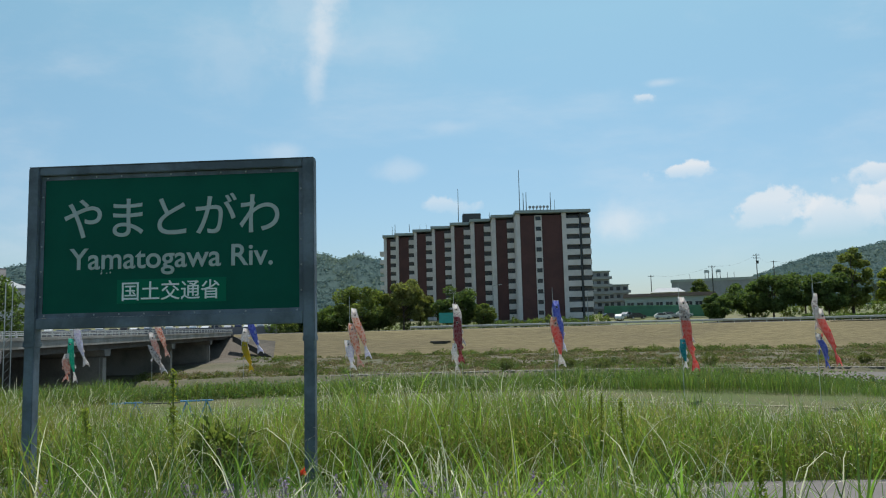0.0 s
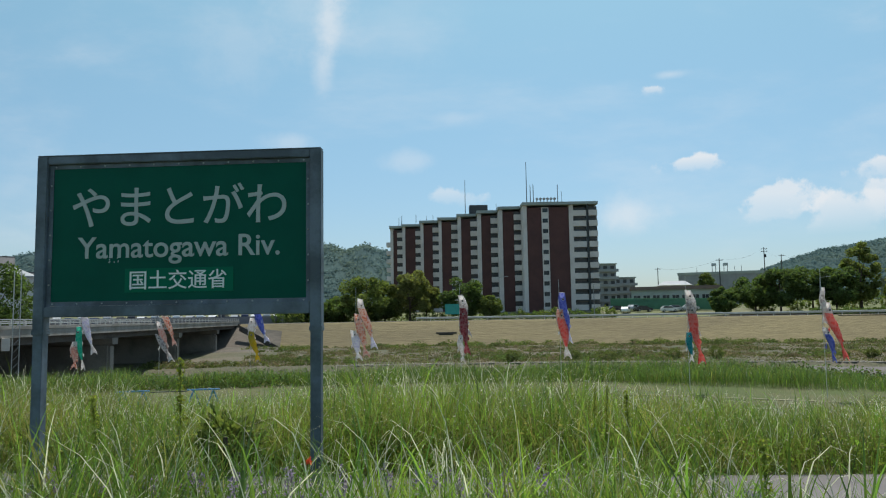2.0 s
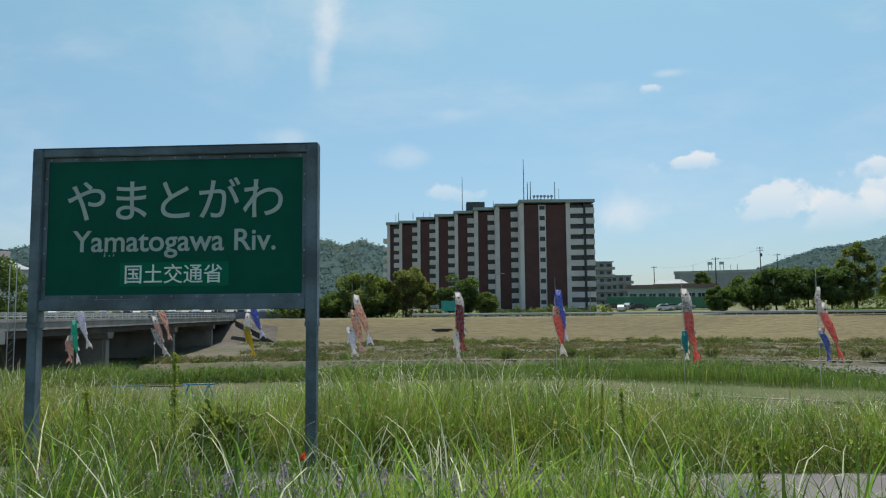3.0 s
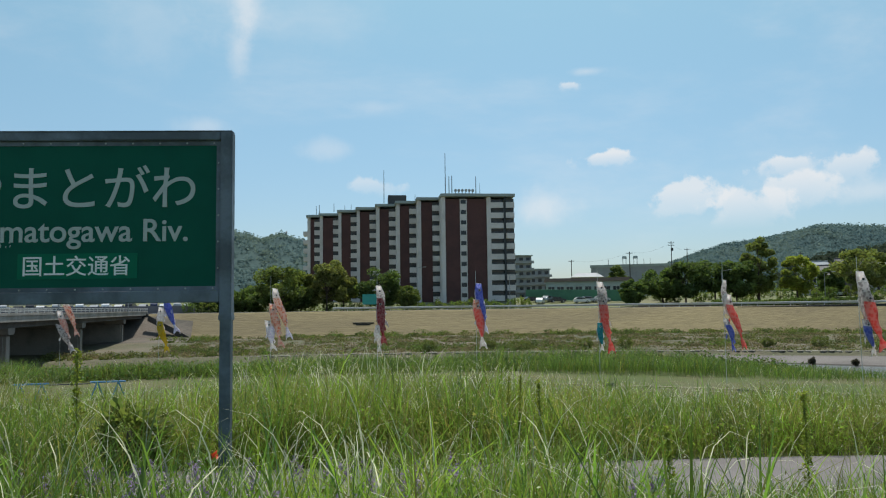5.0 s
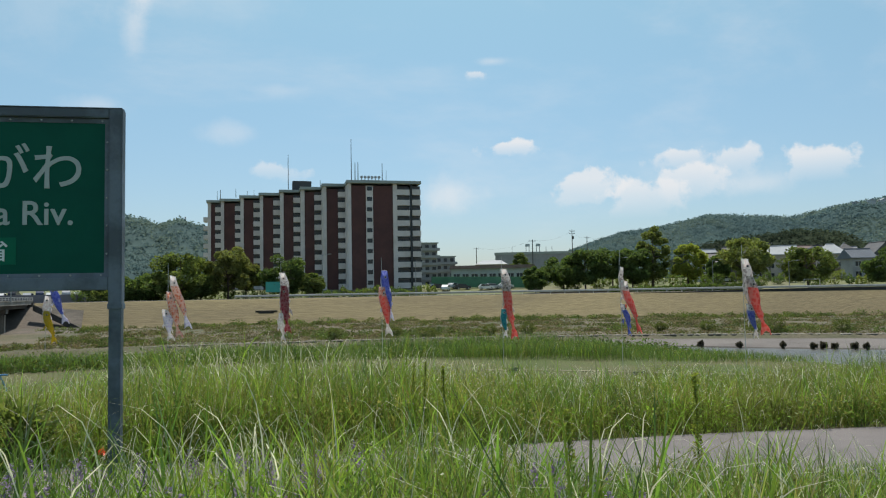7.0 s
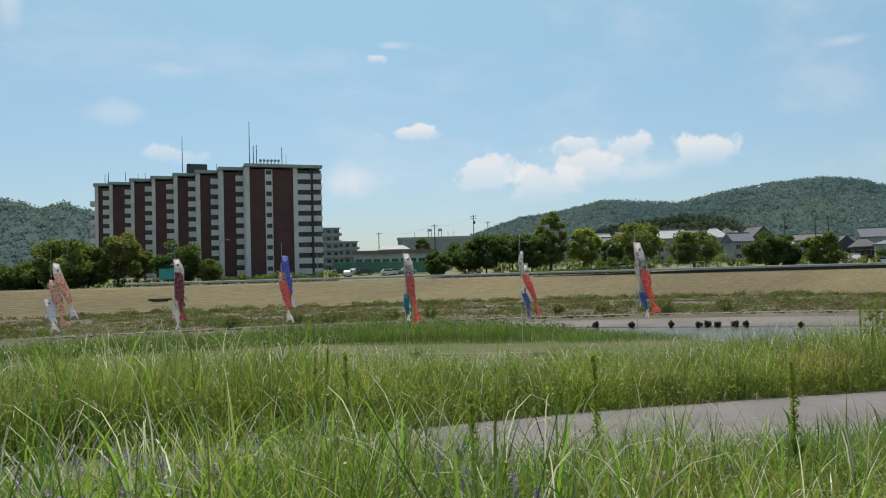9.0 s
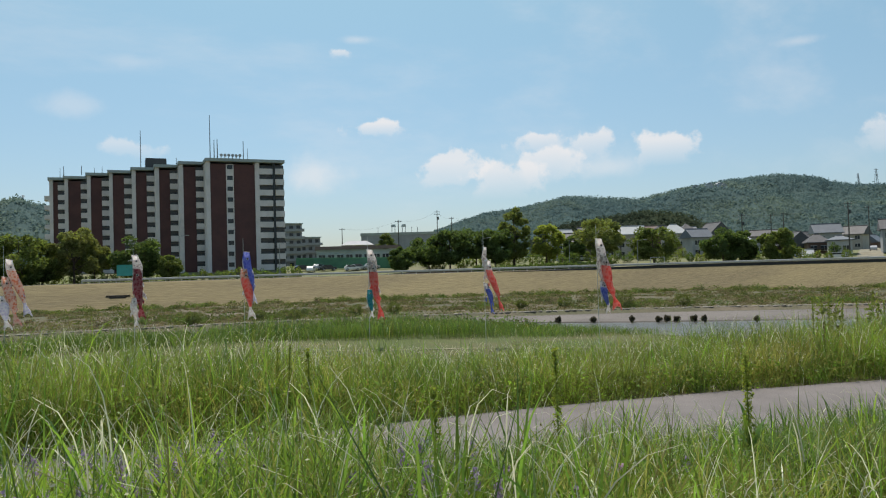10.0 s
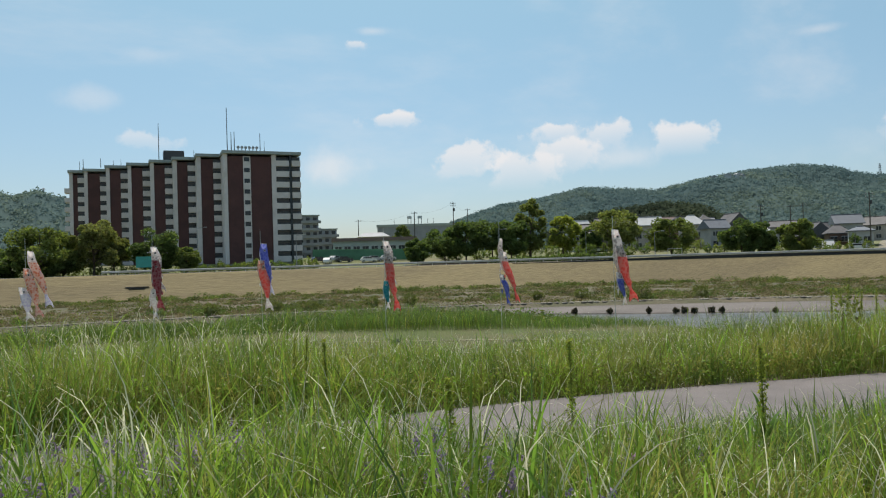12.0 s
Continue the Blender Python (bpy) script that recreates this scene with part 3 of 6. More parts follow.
    for x, y, h, r in ((5.3, 216, 9.8, 0.11), (21.6, 200, 11.6, 0.12), (22.6, 200, 5.2, 0.13), (23.4, 200, 5.4, 0.13), (30.0, 200, 5.2, 0.12), (31.4, 202, 3.6, 0.07), (-15.0, 243, 3.2, 0.12), (-10.0, 236, 2.6, 0.1), (-16.0, 244, 2.9, 0.08), (13.9, 209, 1.6, 0.08), (-4.5, 231, 1.8, 0.07), (-6.5, 232, 1.6, 0.07)):
        part("antenna", Shape().rod((x, y, top + 0.7), (x, y, top + 0.75 + h), r, r * 0.6, 6), M_DARK, root)
    for i in range(6):
        x = 24.4 + i * 0.95
        s = Shape().rod((x, 200.5, top + 0.7), (x, 200.5, top + 1.9), 0.12, n=6).rod((x, 200.2, top + 2.1), (x, 200.75, top + 2.1), 0.42, 0.3, 8)
        part("dish", s, M_POLE, root)
    part("dish_rack", Shape().box(24.2, 200.3, top + 1.2, 29.4, 200.42, top + 1.32), M_POLE, root)


make_apartments()


# ---- trees ----
def tree_parts(root, h, spread, low, m_leaf, seed, n=11000, size=0.3, blobs=42):
    """Trunk, limbs and a crown of many leaf clumps with gaps between them."""
    rng = np.random.RandomState(seed)
    s = Shape()
    r = 0.024 * h
    fork = Vector((rng.uniform(-0.25, 0.25), rng.uniform(-0.25, 0.25), max(low * 0.95, h * 0.22)))
    s.rod((0, 0, -0.3), fork, r, r * 0.7, 8)
    s.rod(fork, (fork.x * 1.6, fork.y * 1.6, h * 0.85), r * 0.65, r * 0.15, 6)
    mid, half = 0.5 * (low + h), 0.5 * (h - low)
    pts = []
    for i in range(blobs):
        a, u = rng.uniform(0, 2 * np.pi), rng.uniform(-0.95, 0.93)
        prof = math.sqrt(1 - u * u)
        rr = spread * prof * rng.uniform(0.35, 0.92) ** 0.6
        c = np.array([rr * math.cos(a), rr * math.sin(a), mid + u * half * 0.9 + rng.normal(0, 0.03 * h)])
        br = spread * rng.uniform(0.18, 0.36)
        if i % 3 == 0:
            s.rod(fork.lerp(Vector((fork.x * 1.6, fork.y * 1.6, h * 0.85)), rng.uniform(0, 0.5)), c, r * 0.38, r * 0.08, 5)
        d = rng.normal(size=(n // blobs, 3))
        d /= np.linalg.norm(d, axis=1)[:, None]
        d *= (br * rng.uniform(0.3, 1.12, len(d)) ** 0.6)[:, None]
        d[:, 2] = d[:, 2] * 0.74 - 0.1 * np.hypot(d[:, 0], d[:, 1])
        pts.append(c + d)
    part("trunk", s, M_BARK, root)
    pts = np.concatenate(pts)
    pts[:, 2] = np.maximum(pts[:, 2], low * 0.8)
    v, f = leaves(pts, size, 0.7)
    part("crown", quads("crown", v, f, m_leaf), None, root)


def tree(az_, dist, base, top, spread, m_leaf, label, seed, low=0.25, name="tree", n=8800, size=0.33):
    p = at(az_, dist)
    base = height(p.x, p.y) - EYE - 0.05
    p.z = EYE + base
    root = thing(name, label, "tree", Matrix.Translation(p), group="trees beyond the levee road")
    np.random.seed(seed)
    tree_parts(root, top * dist - base, spread * (1.18 if az_ < 5 else 1.12 if az_ < 30 else 1.0), low * (top * dist - base), m_leaf, seed, n=n, size=size)


TREES = [  # bearing, distance, foot, top slope, spread, leaves, label, low
    (-6.3, 168, -1.1, 0.0575, 5.2, M_LEAF_MID, "dense round green tree beside the levee road", 0.02), (-4.9, 172, -1.1, 0.049, 3.6, M_LEAF_MID, "green tree with low branches beside the levee road", 0.05),
    (-3.0, 170, -1.1, 0.0635, 4.2, M_LEAF_TAWNY, "tawny-green open-crowned tree before the apartments", 0.2), (-1.7, 174, -1.1, 0.043, 2.6, M_LEAF_TAWNY, "tawny-green smaller tree before the apartments", 0.25),
    (1.0, 170, -1.1, 0.056, 4.0, M_LEAF_DARK, "dark round evergreen tree before the apartments", 0.12), (3.2, 168, -1.1, 0.028, 2.4, M_LEAF_MID, "small scraggy tree by the roadside", 0.2),
    (20.2, 182, -0.6, 0.030, 2.8, M_LEAF_DARK, "small dark tree by the park corner", 0.1), (22.3, 188, -0.6, 0.047, 4.6, M_LEAF_DARK, "dark broad park tree", 0.22), (23.9, 183, -0.6, 0.053, 5.0, M_LEAF_DARK, "dark broad park tree", 0.25),
    (25.9, 186, -0.6, 0.053, 5.2, M_LEAF_DARK, "dark spreading park tree", 0.28), (27.4, 184, -0.6, 0.050, 4.2, M_LEAF_DARK, "dark leafy park tree", 0.25), (28.8, 190, -0.6, 0.081, 3.7, M_LEAF_LIGHT, "tall upright green park tree", 0.12),
    (31.3, 188, -0.6, 0.056, 4.0, M_LEAF_YELLOW, "yellowish green leafy park tree", 0.25), (35.4, 180, -0.6, 0.059, 5.8, M_LEAF_LIGHT, "broad light green park tree", 0.3),
    (39.2, 180, -0.6, 0.0455, 5.4, M_LEAF_MID, "round green park tree", 0.3), (44.0, 182, -0.6, 0.039, 4.8, M_LEAF_DARK, "dark green park tree", 0.15), (45.2, 186, -0.6, 0.036, 3.8, M_LEAF_DARK, "dark green park tree", 0.15),
    (47.7, 184, -0.6, 0.036, 4.4, M_LEAF_MID, "green park tree near the houses", 0.15), (-9.2, 175, -1.0, 0.026, 4.4, M_LEAF_DARK, "low dark bushy tree on the levee", 0.0), (-11.2, 176, -1.0, 0.022, 4.2, M_LEAF_DARK, "low dark bushy tree on the levee", 0.0),
    (-8.0, 178, -1.0, 0.030, 3.6, M_LEAF_MID, "green bushy tree on the levee", 0.0), (-31.5, 150, -1.5, 0.068, 6.0, M_LEAF_DARK, "dark tree beyond the bridge", 0.1), (19.0, 235, -0.8, 0.048, 3.2, M_LEAF_MID, "tree behind the long low building", 0.2),
    (33.3, 205, -0.6, 0.040, 3.0, M_LEAF_DARK, "dark tree by the houses", 0.2),
]
for i, (a, d, b, tp, sp, ml, lb, lo) in enumerate(TREES):
    tree(a, d, b, tp, sp, ml, lb, 100 + i, lo)


# ---- hills ----
def crowns(name, v0, n, r, mats, label, seed):
    """Many tree crowns on a hill's faces, each a dome of leafy clumps, as one mesh."""
    rs = np.random.RandomState(seed)
    np.random.seed(seed)
    g = np.array(v0)                                # rows x columns x 3
    a, b = rs.uniform(0, g.shape[0] - 1.001, n), rs.uniform(0, g.shape[1] - 1.001, n)
    i, j = a.astype(int), b.astype(int)
    fa, fb = (a - i)[:, None], (b - j)[:, None]
    c = g[i, j] * (1 - fa) * (1 - fb) + g[i + 1, j] * fa * (1 - fb) + g[i, j + 1] * (1 - fa) * fb + g[i + 1, j + 1] * fa * fb
    k = r * rs.uniform(0.55, 1.35, n)
    per = 12
    d = rs.normal(size=(n, per, 3))
    d /= np.linalg.norm(d, axis=2)[:, :, None]
    d[:, :, 2] = np.abs(d[:, :, 2]) * 1.1
    v, f = leaves((c[:, None, :] + d * k[:, None, None] * rs.uniform(0.7, 1.05, (n, per, 1))).reshape(-1, 3), r * 0.30, 0.6)
    pick = np.array([noise.noise((q[0] * 0.009, q[1] * 0.009, seed)) + 0.6 * noise.noise((q[0] * 0.03, q[2] * 0.05, seed)) for q in c]) + rs.normal(0, 0.16, n) > 0.16
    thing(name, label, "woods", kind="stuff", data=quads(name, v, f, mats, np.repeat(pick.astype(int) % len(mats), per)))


def make_hill(name, prof, dist, label, seed, deep=260, foot=-2.0, bumps=5.0, woods=9500, crown=5.0, mats=(M_FOREST_HAZE, M_FOREST_HAZE_PALE)):
    """A wooded ridge: its top follows bearings and slopes; crowns of trees make it uneven."""
    a0, a1 = prof[0][0], prof[-1][0]
    n, rows = int((a1 - a0) * dist * math.pi / 180 / 7.0), 26
    pa, pe = [p[0] for p in prof], [p[1] for p in prof]
    v, f = [], []
    for j in range(rows + 3):
        u = min(1.0, j / rows)
        for i in range(n + 1):
            a = a0 + (a1 - a0) * i / n
            e = float(np.interp(a, pa, pe))
            d = dist - deep * (1 - u) + (120 * (j - rows) if j > rows else 0)
            x, y = d * math.sin(radians(a)), d * math.cos(radians(a))
            rise = (1 - (1 - u) ** 1.6) * (0.85 + 0.15 * u)
            z = foot + (e * dist - foot - bumps * 0.4) * rise
            big = noise.noise((x * 0.006 + seed, y * 0.006, 0)) * 22 * math.sin(math.pi * u)
            cell = noise.voronoi((x * 0.05, y * 0.05, seed))[0][0]
            z += big + (1 - cell) * bumps * 0.3
            z -= (j - rows) * 30 if j > rows else 0
            v.append((x, y, EYE + z))
    w = n + 1
    for j in range(rows + 2):
        for i in range(n):
            f.append((j * w + i, j * w + i + 1, (j + 1) * w + i + 1, (j + 1) * w + i))
    thing(name, label, "hill", kind="structure", data=raw(name, v, f, mats[0], None, False))
    crowns(name.replace("hill", "woods"), np.array(v).reshape(rows + 3, w, 3)[:rows + 1] - np.array([0, 0, crown * 0.45]), woods, crown, mats, "dense green woods covering the hill", seed)


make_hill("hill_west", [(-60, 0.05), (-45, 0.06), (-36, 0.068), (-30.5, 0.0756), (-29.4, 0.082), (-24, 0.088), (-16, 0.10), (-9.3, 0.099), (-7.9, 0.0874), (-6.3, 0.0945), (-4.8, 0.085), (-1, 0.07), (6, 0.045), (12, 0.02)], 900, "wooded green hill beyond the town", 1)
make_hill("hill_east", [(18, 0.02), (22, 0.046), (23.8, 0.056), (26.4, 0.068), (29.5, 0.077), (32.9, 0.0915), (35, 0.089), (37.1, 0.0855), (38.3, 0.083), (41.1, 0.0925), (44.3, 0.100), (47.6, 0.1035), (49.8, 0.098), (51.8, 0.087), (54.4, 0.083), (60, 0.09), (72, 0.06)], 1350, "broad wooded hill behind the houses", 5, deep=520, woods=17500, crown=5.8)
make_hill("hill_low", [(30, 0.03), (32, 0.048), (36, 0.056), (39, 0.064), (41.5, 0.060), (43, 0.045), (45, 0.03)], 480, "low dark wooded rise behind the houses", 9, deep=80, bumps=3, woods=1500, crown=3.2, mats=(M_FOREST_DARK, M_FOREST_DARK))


# ---- koinobori ----
def fish_mat(name, body, second):
    m = mat(name, body, 0.7, 0.12, 1.2, 7, 0.1, second=second, mix_at=(0.46, 0.54), through_light=0.6)
    n, l = m.node_tree.nodes, m.node_tree.links
    scale_tex = n.new("ShaderNodeTexVoronoi")
    scale_tex.inputs["Scale"].default_value = 8.0
    tc = [q for q in n if q.bl_idname == "ShaderNodeTexCoord"][0]
    l.new(tc.outputs["Object"], scale_tex.inputs["Vector"])
    ramp = [q for q in n if q.bl_idname == "ShaderNodeMapRange"][0]
    l.new(scale_tex.outputs["Distance"], ramp.inputs[0])
    ramp.inputs[1].default_value, ramp.inputs[2].default_value = 0.30, 0.62
    return m


M_FISH = {"white": fish_mat("white streamer cloth", (0.86, 0.85, 0.83), (0.74, 0.67, 0.66)), "red": fish_mat("red streamer cloth", (0.82, 0.17, 0.15), (0.84, 0.36, 0.32)), "blue": fish_mat("blue streamer cloth", (0.13, 0.16, 0.50), (0.26, 0.29, 0.62)),
          "orange": fish_mat("orange streamer cloth", (0.68, 0.27, 0.17), (0.80, 0.66, 0.60)), "green": fish_mat("green streamer cloth", (0.05, 0.46, 0.34), (0.14, 0.54, 0.42)), "yellow": fish_mat("yellow streamer cloth", (0.65, 0.48, 0.03), (0.6, 0.5, 0.1)),
          "maroon": fish_mat("dark red streamer cloth", (0.36, 0.06, 0.08), (0.52, 0.24, 0.26)), "lilac": fish_mat("pale lilac streamer cloth", (0.62, 0.58, 0.74), (0.80, 0.78, 0.82)), "grey": fish_mat("grey scaled cloth", (0.42, 0.37, 0.37), (0.80, 0.76, 0.75)), "pink": fish_mat("pink scaled cloth", (0.62, 0.34, 0.30), (0.68, 0.55, 0.5)), "teal": fish_mat("teal streamer cloth", (0.04, 0.26, 0.32), (0.08, 0.36, 0.40))}


def make_fish(root, z, length, lean, head, body, tail, seed, width=0.52, hang=0.0):
    """A limp cloth carp that hangs from its mouth ring: creased flat body, pale belly, forked tail."""
    rng = random.Random(seed)
    s, n, k = Shape(), 16, 20
    turn = rng.uniform(-0.6, 0.6)
    for i in range(k + 1):
        u = i / k
        wide = width * (0.62 + 0.5 * math.sin(math.pi * min(1, u * 1.25)) - 0.42 * u)
        if u > 0.84:
            wide = width * (0.26 + (u - 0.84) * 3.4)
        thick = wide * (0.55 if i == 0 else 0.40 - 0.28 * u)
        cx = hang + math.sin(lean) * length * u ** 1.2 + 0.035 * math.sin(u * 8 + seed)
        cy = 0.05 * math.sin(u * 5 + seed * 2)
        cz = z - length * u * math.cos(lean)
        twist = turn * u
        for j in range(n):
            a = 2 * math.pi * j / n
            fold = 1 + (0.06 + 0.16 * u) * math.sin(5 * a + u * 11 + seed)
            px, py = wide * 0.5 * math.cos(a) * fold, thick * 0.5 * math.sin(a) * fold
            fork = 0.34 * width * abs(math.cos(a)) ** 2 if i == k else 0.0
            sag = -0.12 * math.cos(a) * math.sin(lean) * (1 - u)
            s.v.append((cx + px * math.cos(twist) - py * math.sin(twist), cy + px * math.sin(twist) + py * math.cos(twist), cz + sag - fork))
    for i in range(k):
        slot = 0 if i < 4 else (2 if i >= 16 else 1)
        for j in range(n):
            belly = 3 <= i < 16 and j in (7, 8)
            s.f.append((i * n + j, i * n + (j + 1) % n, (i + 1) * n + (j + 1) % n, (i + 1) * n + j))
            s.s.append(3 if belly else slot)
    carp = part("carp_streamer", s, [M_FISH[head], M_FISH[body], M_FISH[tail], M_FISH["white"]], root, head + " and " + body + " cloth carp hanging limp", smooth=True)
    ring = Shape()
    for j in range(n):
        ring.rod(s.v[j], s.v[(j + 1) % n], 0.012, n=5)
    part("mouth_ring", ring, M_FISH["white"], carp)
    u = 0.14
    cx, cz = hang + math.sin(lean) * length * u ** 1.2, z - length * u * math.cos(lean)
    for sg in (-1, 1):
        y = sg * width * 0.2
        eye = Shape().rod((cx + 0.02, y, cz), (cx + 0.02, y + sg * 0.012, cz), width * 0.14, n=12, slot=1)
        eye.rod((cx + 0.02, y + sg * 0.012, cz), (cx + 0.02, y + sg * 0.02, cz), width * 0.09, n=12, slot=0)
        part("eye", eye, [M_DARK, M_FISH["white"]], carp)
    for sg, drop, u in ((1, 0.0, 0.34), (-1, 0.08, 0.4), (1, 0.0, 0.62)):
        cx, cz = hang + math.sin(lean) * length * u ** 1.2, z - length * u * math.cos(lean)
        w = width * 0.42 * (1 - 0.4 * u)
        c = [(cx + sg * w, -0.02, cz - drop), (cx + sg * (w + 0.10), sg * 0.04 - 0.02, cz - 0.20 - drop), (cx + sg * (w + 0.05), sg * 0.05 - 0.02, cz - 0.34 - drop), (cx + sg * w * 0.9, -0.02, cz - 0.2 - drop)]
        c += [(x, y + 0.006, zz) for x, y, zz in c]
        part("fin", Shape().add(c, ((0, 1, 2, 3), (7, 6, 5, 4), (0, 4, 5, 1), (1, 5, 6, 2), (2, 6, 7, 3), (3, 7, 4, 0))), M_FISH[tail], carp)
    return carp


FISH = [  # bearing, distance, pole top, [(mouth slope, length, lean, head, body, tail, hang)]
    (-26.4, 60, 0.030, [(0.0156, 3.2, 0.30, "white", "lilac", "white", 0.2), (-0.004, 3.0, 0.14, "green", "green", "white", 0.0), (-0.022, 1.8, 0.0, "white", "pink", "orange", -0.15)]),
    (-21.2, 57, 0.030, [(0.0151, 2.6, 0.35, "white", "orange", "pink", 0.25), (0.000, 2.6, 0.32, "white", "pink", "white", 0.0), (-0.016, 2.0, 0.5, "grey", "grey", "white", 0.0)]),
    (-14.9, 54, 0.032, [(0.0150, 2.4, 0.35, "blue", "blue", "lilac", 0.35), (0.003, 1.9, 0.05, "white", "white", "white", 0.1), (-0.014, 2.0, 0.25, "yellow", "yellow", "yellow", 0.1)]),
    (-7.1, 47, 0.042, [(0.0258, 3.1, 0.30, "white", "orange", "lilac", 0.25), (0.006, 2.6, 0.22, "orange", "orange", "pink", 0.1), (-0.016, 1.7, 0.18, "white", "lilac", "white", -0.1)]),
    (0.85, 44, 0.0435, [(0.0283, 2.3, 0.14, "white", "grey", "grey", 0.10), (0.012, 2.6, 0.08, "maroon", "maroon", "maroon", 0.14), (-0.024, 1.5, 0.10, "white", "white", "white", -0.04, 0.36)]),
    (8.4, 42, 0.047, [(0.0297, 2.7, 0.15, "blue", "blue", "lilac", 0.14), (0.008, 2.6, 0.14, "orange", "red", "white", 0.02)]),
    (17.6, 40, 0.047, [(0.0290, 2.2, 0.14, "white", "grey", "white", 0.12), (0.014, 3.0, 0.15, "grey", "red", "red", 0.14), (-0.024, 1.4, 0.08, "teal", "teal", "white", -0.05, 0.38)]),
    (26.45, 38.5, 0.050, [(0.0279, 1.6, 0.04, "white", "grey", "white", 0.04, 0.26), (0.010, 2.6, 0.30, "white", "red", "red", 0.14), (-0.020, 1.5, 0.22, "grey", "blue", "blue", 0.0, 0.38)]),
    (34.95, 33, 0.052, [(0.0340, 2.1, 0.10, "white", "grey", "grey", 0.12), (0.012, 2.3, 0.26, "grey", "red", "red", 0.24), (-0.022, 1.3, 0.2, "grey", "blue", "white", 0.06, 0.4)]),
]
for i, (a, d, tp, fish) in enumerate(FISH):
    p = at(a, d)
    g = height(p.x, p.y)
    root = thing("carp_streamer_pole", "thin grey pole with limp cloth carp streamers on the lawn", "streamer pole", Matrix.Translation((p.x, p.y, 0)), group="carp streamer poles along the river")
    part("pole", Shape().rod((0, 0, g - 0.2), (0, 0, EYE + tp * d), 0.014, 0.010, 8), M_FLAGPOLE, root)
    for k, (e, ln, lean, h, b, t, hg, *wide) in enumerate(fish):
        make_fish(root, EYE + e * d, ln, lean, h, b, t, 3 * i + k, *wide, hang=hg).location.y = -0.13 * k


# ---- bridge ----
M_PIER = mat("pier concrete", (0.24, 0.22, 0.19), 0.9, 0.25, 0.25, 6, 0.3, second=(0.15, 0.135, 0.12))


def make_bridge():
    end, way = Vector((-42.5, 151.0)), Vector((0.108, -0.994))
    turn = math.degrees(math.atan2(way.y, way.x))
    root = thing("road_bridge", "weathered concrete road bridge with railings across the river", "bridge", pose(end.x, end.y, EYE + 0.35, 0, 0, turn))
    ln, wd = 165.0, 17.0       # the near side of the deck lies at y = 0
    s = Shape().box(0, -wd, -1.0, ln, 0.0, -0.72)
    part("deck", s, M_CONC, root)
    part("parapet_kerb", Shape().box(0, -0.1, -0.72, ln, 0.12, -0.5), M_CONC, root)
    part("parapet_kerb", Shape().box(0, -wd - 0.1, -0.72, ln, -wd + 0.12, -0.5), M_CONC, root)
    # girders and abutment take a darker concrete than the deck
    for k in range(9):
        y = -0.9 - k * 1.9
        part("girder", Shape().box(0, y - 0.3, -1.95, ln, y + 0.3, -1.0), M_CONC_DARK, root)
    for y in (0.0, -wd):
        for z in (0.0, -0.25):
            part("rail", Shape().box(0, y - 0.04, z - 0.05, ln, y + 0.04, z + 0.03), M_RAIL, root)
        s = Shape().box(-0.06, -0.05, -0.5, 0.06, 0.05, 0.0)
        me = raw("rail_post", s.v, s.f, M_RAIL, s.s)
        for i in range(int(ln / 2.2)):
            part("rail_post", me, None, root).location = (0.4 + i * 2.2, y, 0)
    for sx in (19.5, 46.0, 73.4, 100.5, 128.0):
        pier = part("pier", Shape().box(sx - 0.8, -wd + 0.8, -7.6, sx + 0.8, -0.6, -2.5), M_PIER, root, bevel=0.25)
        part("pier_head", Shape().prism([(sx - 0.8, -2.6), (sx + 0.8, -2.6), (sx + 1.0, -1.95), (sx - 1.0, -1.95)], -wd + 0.3, -0.3), M_PIER, pier)
    part("fascia", Shape().box(0, 0.0, -1.35, ln, 0.05, -0.74), M_CONC, root)
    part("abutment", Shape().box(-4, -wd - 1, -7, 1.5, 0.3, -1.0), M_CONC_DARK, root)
    for sx in (20, 60, 100):
        s = Shape().rod((sx, 0.3, -0.7), (sx, 0.3, 1.6), 0.1, 0.08, 8)
        part("post", s, M_POLE, root)


make_bridge()
wing = Shape()
for a, d, z in ((-15.7, 148.5, -0.9), (-14.2, 146.0, -3.0), (-12.7, 143.0, -5.2)):
    for dd, dz in ((0.0, 0.0), (0.9, 0.0), (0.9, -1.1), (0.0, -1.1)):
        wing.v.append(at(a, d + dd, z + dz)[:])
for i in range(2):
    for k in range(4):
        wing.f.append((4 * i + k, 4 * i + 4 + k, 4 * i + 4 + (k + 1) % 4, 4 * i + (k + 1) % 4))
        wing.s.append(0)
wing.f += [(0, 1, 2, 3), (11, 10, 9, 8)]
wing.s += [0, 0]
solid("wing_wall", wing, M_CONC_DARK, "dark concrete wing wall sloping down from the bridge end", "wall", kind="structure")


# ---- levee road: rails, kerb, stones ----
def on_ring(r, a):
    x, y = r * math.sin(radians(a)), BEND + r * math.cos(radians(a))
    return x, y, height(x, y)


